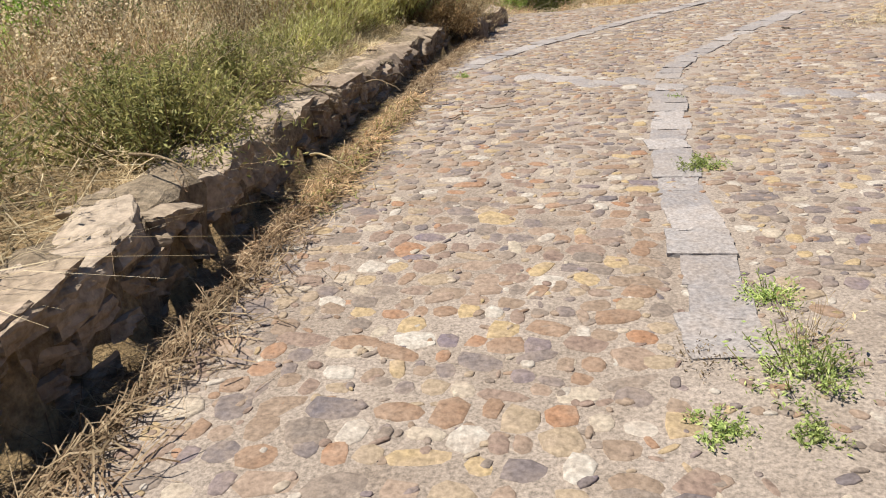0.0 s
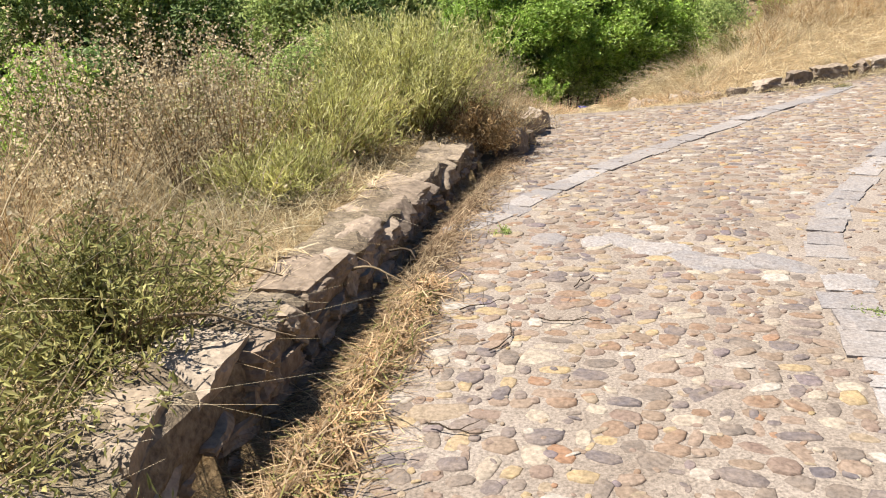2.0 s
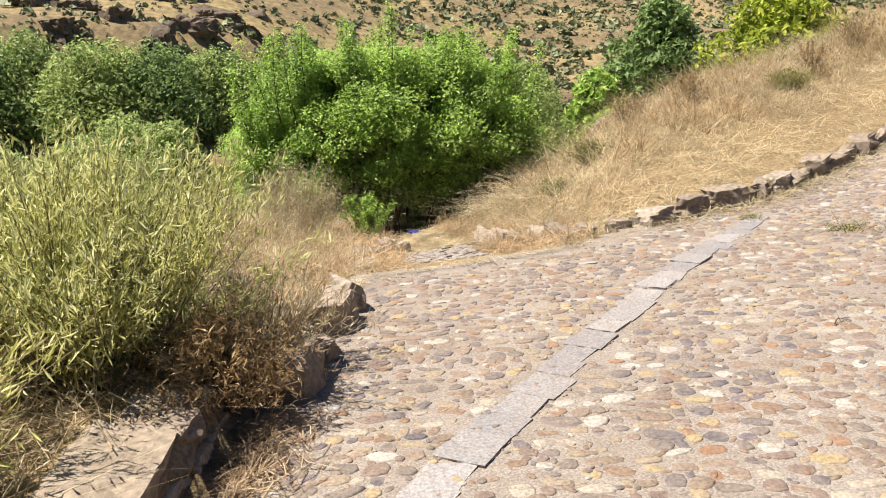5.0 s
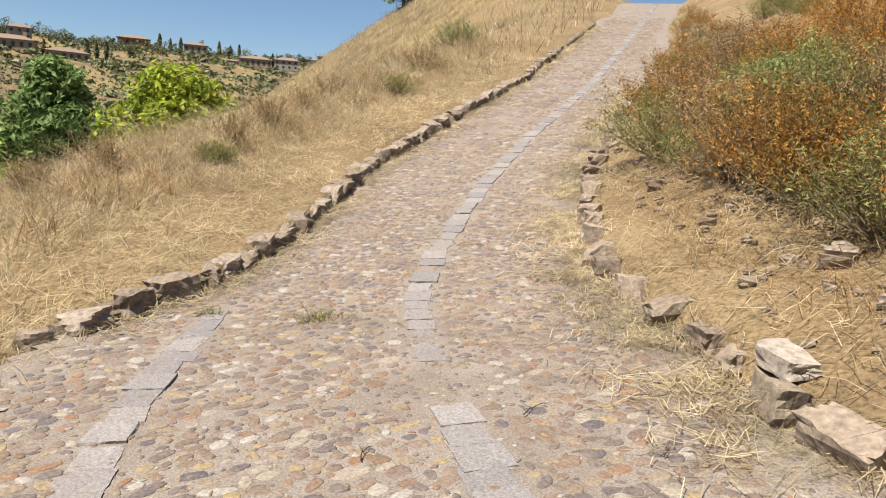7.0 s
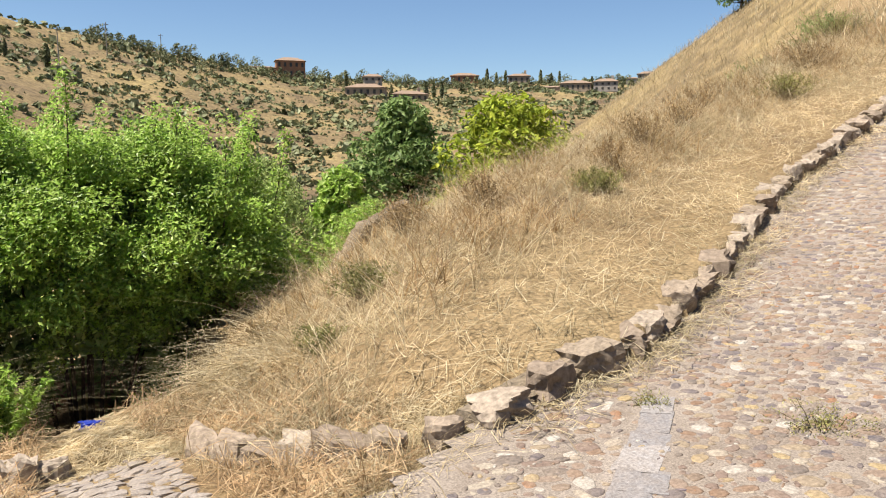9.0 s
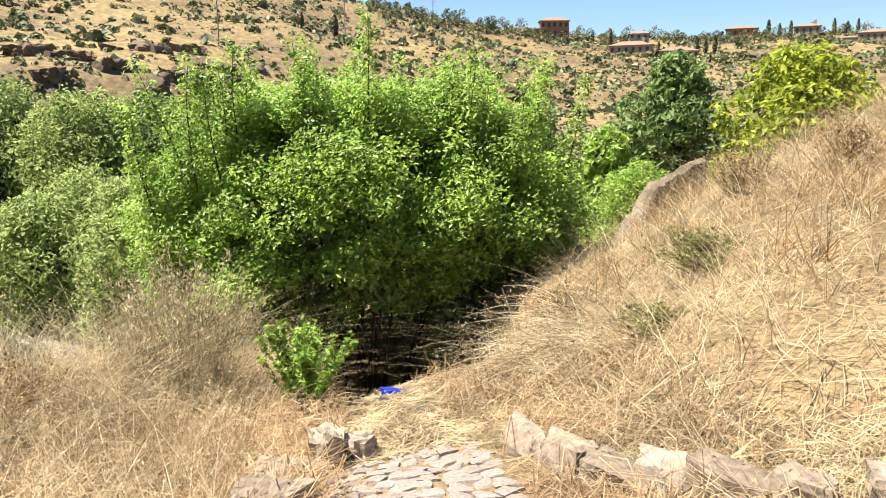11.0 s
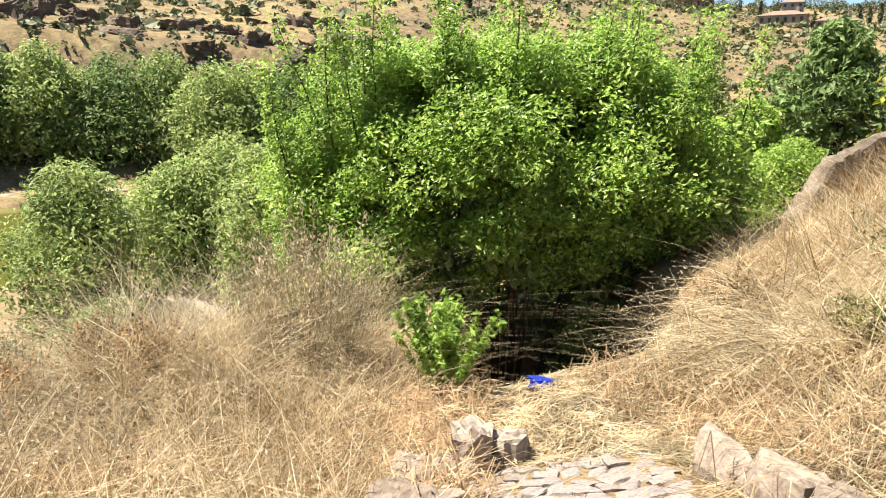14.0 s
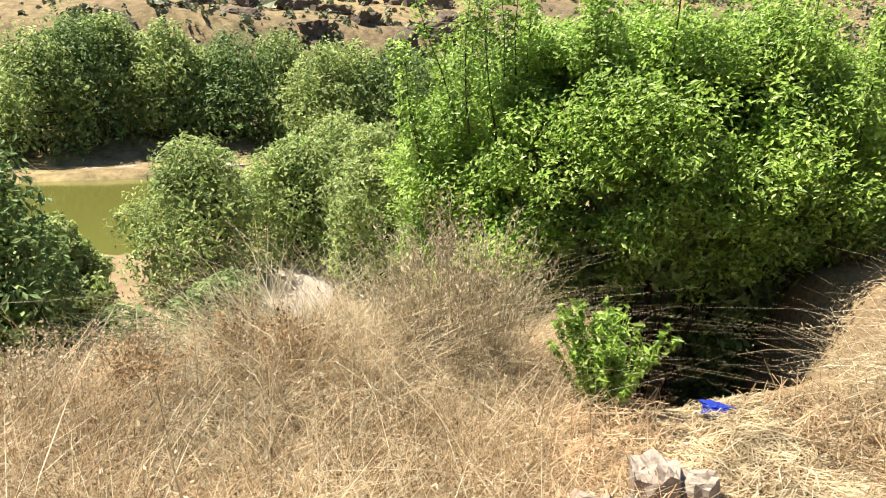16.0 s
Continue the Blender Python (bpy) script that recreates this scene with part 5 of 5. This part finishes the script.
for n in range(24):
    az = -46 + n * 2.75 + rng.uniform(-0.8, 0.8)
    x, y = at_bearing(az, 80)
    far_ = 80 + rng.uniform(-1, 7) + max(0, az) * 0.9
    valley_tree(az, far_, rng.uniform(7.5, 11.5) * (1 if az < 2 else 0.75), rng.uniform(8.5, 12), (M_LEAF_GREY, M_LEAF_DARK, M_LEAF_GREY, M_LEAF_GREY)[n % 4], ("grey-green willow on the far river bank", "dark green tree on the far river bank", "grey-green willow on the far river bank", "broad grey-green tree on the far river bank")[n % 4], 220 + n, leaf=0.55, count=7000, clumps=44, crown_from=0.04, stretch=0.9)
# dark trees at the top of the slope
for n, (az, dist, h, w) in enumerate(((52.8, 68, 5.5, 5), (55.0, 66, 5, 5.5), (57.5, 60, 4.5, 5))):
    valley_tree(az, dist, h, w, M_LEAF_DARK, "dark green tree at the top of the slope", 260 + n, leaf=0.35, count=4000, clumps=16, crown_from=0.1)

# ---- scrub on the far hills, as stuff ----
N = 26000
az = rng.uniform(-60, 62, N)
dist = 92 + 380 * rng.random(N) ** 1.2
x, y = EYE0[0] + dist * np.sin(np.radians(az)), EYE0[1] + dist * np.cos(np.radians(az))
k = (lumps(x, y, 30, 2) + rng.normal(0, 0.5, N) + np.where(az > 4, 0.9, 0.25)) > 0.05
x, y, dist = x[k], y[k], dist[k]
size = 0.85 * np.clip(rng.lognormal(-0.25, 0.5, len(x)), 0.3, 2.6) * (0.55 + dist / 450)
M_ = 9
d = unit(rng.normal(size=(len(x), M_, 3)))
d[..., 2] = np.abs(d[..., 2])
c = np.stack([x, y, ground_z(x, y)], -1)
p = c[:, None] + d * size[:, None, None] * rng.uniform(0.55, 1.0, (len(x), M_, 1)) * np.array([1, 1, 0.85])
lv, lf = leaves(p.reshape(-1, 3), d.reshape(-1, 3), 1.0, 77, 0.8, 0.4)
lv = (lv.reshape(-1, 4, 3) - p.reshape(-1, 1, 3)) * np.repeat(size * 1.1, M_)[:, None, None] + p.reshape(-1, 1, 3)
thing("hill_scrub", mesh_of("hill_scrub", lv.reshape(-1, 3), lf), M_SCRUB, label="dark grey-green scrub dotted over the dry hillsides", category="scrub", kind="stuff")


# ---- cliffs of the far bank ----
for n in range(64):
    az = rng.uniform(-50, 2)
    x, y = at_bearing(az, rng.uniform(95, 134))
    sx, sy, sz = rng.uniform(2.5, 7), rng.uniform(2.5, 4), rng.uniform(2.5, 5)
    v, f = rock_block((sx, sy, sz), 12, 0.3, 2000 + n, 0, 0.87)
    thing("cliff_rock", mesh_of("cliff_rock", v, f), M_CLIFF, label="dark weathered rock outcrop on the far hillside", category="rock", group="outcrops", m=Matrix.Translation((x, y, float(ground_z(x, y)) - sz * 0.24)) @ Matrix.Rotation(-radians(az) + rng.normal(0, 0.3), 4, "Z"))
for n in range(9):
    az = -37 + n * 3.3
    x, y = at_bearing(az, 73.5 + rng.uniform(-0.6, 0.8))
    v, f = rock_block((rng.uniform(4, 7), rng.uniform(1.5, 2.6), 0.9), 6, 0.2, 2100 + n, 0, 0.5)
    thing("gravel_bar", mesh_of("gravel_bar", v, f), M_PALE, label="pale gravel bar along the far river bank", category="gravel", group="gravel bars", m=Matrix.Translation((x, y, RIVER + 0.12)) @ Matrix.Rotation(-radians(az), 4, "Z"))

# sandy clearing on the near bank
v, f = rock_block((3.6, 7.0, 0.7), 8, 0.15, 2200, 0, 0.3)
x, y = at_bearing(-18.6, 30)
thing("sandy_track", mesh_of("sandy_track", v, f, True), M_PALE, label="pale sandy clearing on the near river bank", category="sand", kind="structure", m=Matrix.Translation((x, y, float(ground_z(x, y)) + 0.05)) @ Matrix.Rotation(radians(18.6), 4, "Z"))


# ---- houses on the skyline ----
def plain(name, colour, rough=0.8):
    m, nt, b = mat(name, rough)
    c = mix(nt, 1.0, colour, ramp_node(nt, noise_node(nt, 0.6, 5, 0.6, "World"), [(0.3, (0.82, 0.82, 0.82)), (0.7, (1.1, 1.1, 1.1))]), "MULTIPLY")
    nt.links.new(c, b.inputs["Base Color"])
    return m


M_BRICK = plain("orange_render", (0.3, 0.15, 0.085))
M_BEIGE = plain("beige_render", (0.29, 0.23, 0.17))
M_WHITE = plain("white_render", (0.28, 0.25, 0.22))
M_TILE = plain("roof_tile", (0.21, 0.15, 0.11))
M_DARK = plain("dark_glass", (0.06, 0.055, 0.05), 0.2)
M_POLE = plain("pole_wood", (0.25, 0.225, 0.19))


def box(w, d, h, z0=0.0, x=0.0, y=0.0):
    p = np.array([(sx * w / 2 + x, sy * d / 2 + y, z0 + k * h) for k in (0, 1) for sx, sy in ((-1, -1), (1, -1), (1, 1), (-1, 1))])
    return p, [np.array([(3, 2, 1, 0), (4, 5, 6, 7), (0, 1, 5, 4), (1, 2, 6, 5), (2, 3, 7, 6), (3, 0, 4, 7)])]


def hip_roof(w, d, h, z0, over=0.5, ridge=0.4, x=0.0):
    a, b = w / 2 + over, d / 2 + over
    p = np.array([(-a + x, -b, z0), (a + x, -b, z0), (a + x, b, z0), (-a + x, b, z0), (-a * ridge + x, 0, z0 + h), (a * ridge + x, 0, z0 + h)])
    return p, [np.array([(0, 1, 5, 4), (2, 3, 4, 5), (3, 2, 1, 0)]), np.array([(1, 2, 5), (3, 0, 4)])]


def house(az, dist, w, d, h, material, label, storeys=1, wing=0.0, chimney=True, turn=0.0, sink=0.6):
    x, y = at_bearing(az, dist)
    top = empty("house", (x, y, float(ground_z(x, y)) - sink), label, "house", "houses on the far hill")
    top.rotation_euler = (0, 0, -radians(az) + turn)
    thing("wall", mesh_of("wall", *box(w, d, h + sink)), material, top)
    thing("roof", mesh_of("roof", *hip_roof(w, d, 0.22 * min(w, d), h + sink, 0.6)), M_TILE, top)
    if wing:
        thing("wing_wall", mesh_of("wing_wall", *box(wing, d * 0.8, h * 0.55 + sink, 0, -(w + wing) / 2 + 0.01)), material, top)
        thing("wing_roof", mesh_of("wing_roof", *hip_roof(wing, d * 0.8, 0.9, h * 0.55 + sink, 0.4, 0.6, -(w + wing) / 2)), M_TILE, top)
    if chimney:
        thing("chimney", mesh_of("chimney", *box(1.3, 1.3, 3.6, h + sink - 0.4, w * 0.28)), material, top)
    floor_h = h / storeys
    count = max(3, int(w / 2.6))
    for s in range(storeys):
        for k in range(count):
            wx_ = -w / 2 + (k + 0.5) * w / count
            thing("window", mesh_of("window", *box(1.1, 0.12, floor_h * 0.5, sink + s * floor_h + floor_h * 0.25, wx_, -d / 2 - 0.03)), M_DARK, top)


house(19.5, 372, 13.5, 9, 7.6, M_BRICK, "two-storey orange house with balconies on the skyline", 2, 15, False, 0.1)
house(25.1, 330, 17, 9, 3.6, M_BEIGE, "long beige house with a low tiled roof and chimney", 1, 0, True, -0.15)
house(28.3, 334, 16, 8, 3.0, M_BEIGE, "low beige house with two chimneys among trees", 1, 0, True, 0.2)
house(25.6, 372, 9, 7, 5.0, M_WHITE, "white house behind trees on the hill", 2, 0, False)
house(32.5, 420, 15, 8, 4.0, M_BRICK, "red-roofed house far along the skyline", 1, 0, False)
house(40.8, 400, 16, 8, 4.0, M_BEIGE, "long stone house on the far hill", 1, 9, False)
house(43.0, 395, 12, 8, 4.5, M_WHITE, "pale house on the far hill", 2, 0, True)
house(46.0, 430, 11, 7, 5.0, M_WHITE, "pale house near the end of the skyline", 2, 6, False)
house(36.6, 425, 12, 7, 4.0, M_BEIGE, "beige house among cypresses", 1, 0, True)


def pole(az, dist, height):
    x, y = at_bearing(az, dist)
    top = empty("utility_pole", (x, y, float(ground_z(x, y)) - 0.5), "pale wooden utility pole on the hillside", "pole", "utility poles")
    thing("post", mesh_of("post", *tubes([[(0, 0, 0), (0, 0, height)]], [(0.16, 0.11)], 8), True), M_POLE, top)
    thing("crossarm", mesh_of("crossarm", *box(1.6, 0.14, 0.14, height - 0.7)), M_POLE, top)


for az, dist, hh in ((-19.2, 145, 9), (-4.9, 160, 9), (4.1, 215, 10.5), (7.1, 250, 11), (10.6, 290, 9)):
    pole(az, dist, hh)


def cypress(az, dist, height, seed):
    x, y = at_bearing(az, dist)
    r = np.random.default_rng(seed)
    top = empty("cypress", (x, y, float(ground_z(x, y)) - 0.3), "slim dark cypress on the skyline", "tree", "cypresses")
    thing("trunk", mesh_of("trunk", *tubes([[(0, 0, 0), (0, 0, height * 0.9)]], [(0.2, 0.05)], 6)), M_BARK, top)
    n = 420
    u = r.random(n)
    rad = height * 0.11 * np.sin(np.pi * (0.12 + 0.86 * u)) ** 0.8 * (0.7 + 0.4 * r.random(n))
    a = r.uniform(0, 6.283, n)
    p = np.stack([rad * np.cos(a), rad * np.sin(a), height * (0.06 + 0.94 * u)], -1)
    thing("crown", mesh_of("crown", *leaves(p, p * np.array([1, 1, 0.0]) + np.array([0, 0, 0.3]), height * 0.12, seed, 0.6, 0.5)), M_SCRUB, top)


for n, (az, dist, hh) in enumerate(((3.4, 205, 8), (1.0, 190, 5), (23.6, 350, 9), (29.6, 345, 11), (30.2, 350, 9), (30.8, 350, 10), (34.2, 415, 11), (34.9, 415, 9), (35.6, 418, 10), (38.2, 425, 10), (39.0, 425, 8), (39.6, 430, 9), (42.0, 405, 9), (44.2, 410, 8), (22.3, 365, 8), (27.0, 345, 7))):
    cypress(az, dist, hh * 0.8, 700 + n)
for n in range(100):
    az = 6 + n * 0.42 + rng.uniform(-0.3, 0.3)
    dist = float(np.interp(az, [-45, -10, 10, 20, 50], [190, 210, 300, 390, 460])) - rng.uniform(-4, 45)
    x, y = at_bearing(az, dist)
    tree("skyline_tree", (x, y, float(ground_z(x, y)) - 0.3), rng.uniform(3.0, 6.5), rng.uniform(4, 8), M_SCRUB, "dark green tree on the far hill", 800 + n, leaf=0.9, count=260, clumps=9, crown_from=0.1, group="trees on the skyline")

# ---- ruined wall on the slope ----
RUIN = [(6.3, 20.9), (7.5, 22.2), (9.4, 23.6)]
thing("ruined_wall", strip_body(RUIN, 0.28, lambda x, y: float(np.interp(x, [6.3, 7.4, 7.6, 9.4], [-0.75, -0.1, 0.15, 0.6])), lambda x, y: float(ground_z(x, y)) - 0.3, "ruined_wall", 8), M_WALLTOP, label="ruined rubble wall on the grassy slope", category="wall", kind="structure")

# ---- weeds, twigs and litter on the lane ----
for n, (x, y, rr, h, m_) in enumerate(((1.27, 3.57, 0.15, 0.10, M_LEAF_GREY), (1.04, 2.15, 0.12, 0.10, M_LEAF_GREY), (0.94, 1.68, 0.19, 0.15, M_LEAF_GREY), (0.66, 1.49, 0.08, 0.09, M_LEAF_GREY), (0.86, 1.44, 0.08, 0.08, M_LEAF_GREY), (0.16, 6.75, 0.10, 0.07, M_LEAF_GREY), (1.62, 5.22, 0.10, 0.06, M_LEAF_GREY))):
    shrub("lane_weed", (x, y, float(bed_z(x, y))), rr, h, m_, "small green weed growing between the cobbles", 140 + n, 70, 0.018, 1500, category="weed", woody=M_SAGE, up=0.35, group="weeds on the lane", ratio=0.35)
shrub("dry_weed", (0.72, 1.80, float(bed_z(0.72, 1.8))), 0.15, 0.05, M_TWIG, "flat dry brown weed among the cobbles", 150, 80, 0.014, 900, category="weed", up=0.25)
shrub("dry_weed", (5.02, 11.04, float(bed_z(5.02, 11.04))), 0.34, 0.06, M_SAGE, "flattened dry weed lying on the lane", 151, 120, 0.018, 2200, category="weed", up=0.12)
shrub("dry_weed", (4.62, 11.83, float(bed_z(4.62, 11.83))), 0.16, 0.09, M_SAGE, "small grey-green weed at the end of the setts", 152, 60, 0.018, 900, category="weed", up=0.4)
shrub("grass_tuft", (1.02, 1.85, float(bed_z(1.02, 1.85))), 0.08, 0.22, M_STRAW, "thin tuft of upright grass in the lane", 153, 26, 0.03, 60, category="grass", woody=M_STRAW, up=1.6, thick=0.5)
for n, (x, y, a, L) in enumerate(((0.02, 5.05, 1.0, 0.35), (0.25, 5.35, -0.35, 0.30), (-0.1, 5.5, 0.6, 0.3), (0.45, 5.7, 1.2, 0.2), (-0.2, 4.5, -0.3, 0.25), (4.25, 8.85, 0.4, 0.22), (4.9, 8.35, 2.0, 0.3), (3.4, 9.2, 0.5, 0.18), (4.2, 8.1, 0.2, 0.16))):
    r = np.random.default_rng(500 + n)
    line = grow((x, y, 0), (math.cos(a), math.sin(a), 0), L, 6, 0.2, r)
    line[:, 2] = bed_z(line[:, 0], line[:, 1]) + 0.012 + 0.01 * np.abs(r.normal(size=len(line)))
    side = grow(line[3], (math.cos(a + 0.8), math.sin(a + 0.8), 0.2), L * 0.35, 3, 0.15, r)
    thing("twig", mesh_of("twig", *tubes([line, side], [(0.0035, 0.0015), (0.002, 0.001)], 5)), M_BARK, label="thin dark twig lying on the cobbles", category="twig", group="twigs")
for n, (x, y, z, a, L, m_) in enumerate(((-1.15, 4.55, 0.62, 0.1, 0.55, M_TWIG), (-1.25, 4.95, 0.66, 0.3, 0.5, M_TWIG), (-1.0, 3.6, 0.62, -0.6, 0.4, M_TWIG), (-1.3, 3.0, 0.7, -0.4, 0.4, M_TWIG), (-0.75, 4.0, 0.35, -0.8, 0.35, M_STRAW), (-0.8, 3.6, 0.30, -1.2, 0.3, M_STRAW), (-0.6, 5.6, 0.38, -0.5, 0.35, M_TWIG), (-0.45, 5.9, 0.36, -0.9, 0.3, M_BARK))):
    r = np.random.default_rng(520 + n)
    line = grow((x, y, z), (math.cos(a), math.sin(a), 0.35), L, 8, 0.10, r, -0.10)
    parts_ = [line]
    rads_ = [(0.008, 0.003)]
    for i in (3, 5, 6):
        parts_.append(grow(line[i], unit(r.normal(size=3)), 0.10, 3, 0.2, r))
        rads_.append((0.002, 0.001))
    thing("fallen_branch", mesh_of("fallen_branch", *tubes(parts_, rads_, 5), True), m_, label="pale curved dead stem hanging over the wall", category="branch", group="fallen branches")

# stones scattered on the bank and the shoulder
blocks = []
for n in range(290):
    s_ = rng.uniform(0, 9)
    d_ = abs(rng.normal(0, 1.3)) + 0.1
    x, y = 4.9 + s_ * 0.75 + d_ * 0.6, 7.5 + s_ * 0.52 - d_ * 0.8
    a_ = float(rng.choice([0.05, 0.08, 0.13, 0.2], p=[0.52, 0.33, 0.12, 0.03]))
    v, f = rock_block((a_ * rng.uniform(0.8, 1.5), a_, a_ * 0.6), 3, 0.2, 2400 + n, 0, 0.6)
    blocks.append((v + np.array([x, y, float(ground_z(x, y)) + a_ * 0.12]), f))
thing("loose_stones", mesh_of("loose_stones", *join(blocks)), stone_material("loose_rock", ROCKS, "island", 22.0, 0.9, 0.02), label="small loose stones scattered over the bank", category="stones", kind="stuff")

# crumpled sheet, flattened can and a ring
v, f = rock_block((0.17, 0.12, 0.06), 8, 0.4, 44, 0, 0.3)
M_BLUE = plain("blue_plastic", (0.015, 0.03, 0.22), 0.35)
thing("plastic_sheet", mesh_of("plastic_sheet", v, f), M_BLUE, label="crumpled blue plastic sheet at the mouth of the hollow", category="litter", m=Matrix.Translation((2.0, 15.34, float(ground_z(2.0, 15.34)) + 0.015)))
M_TIN, nt_, b_ = mat("tin", 0.35, 0.9)
b_.inputs["Base Color"].default_value = (0.7, 0.72, 0.74, 1)
can = empty("drink_can", (2.66, 13.42, float(ground_z(2.66, 13.42)) + 0.09), "crushed silver drink can lying in the straw", "can")
can.rotation_euler = (0.2, 1.45, 0.5)
can.scale = (0.7, 0.7, 0.7)
body_v, body_f = tubes([[(0, 0, -0.055), (0.004, 0, -0.02), (-0.006, 0.004, 0.02), (0, 0, 0.055)]], [(0.033, 0.03)], 14)
thing("body", mesh_of("body", body_v, body_f, True), M_TIN, can)
thing("lid", mesh_of("lid", *tubes([[(0, 0, 0.053), (0, 0, 0.057)], [(0, 0, 0.0545), (0, 0, 0.055)]], [(0.031, 0.028), (0.029, 0.001)], 14)), M_TIN, can)
ring = [(0.045 * math.cos(a), 0.028 * math.sin(a), 0) for a in np.linspace(0, 6.283, 17)]
thing("wire_ring", mesh_of("wire_ring", *tubes([ring], [(0.004, 0.004)], 6), True), M_BARK, label="small dark ring lying on the cobbles", category="litter", m=Matrix.Translation((3.53, 7.97, float(bed_z(3.53, 7.97)) + 0.016)))
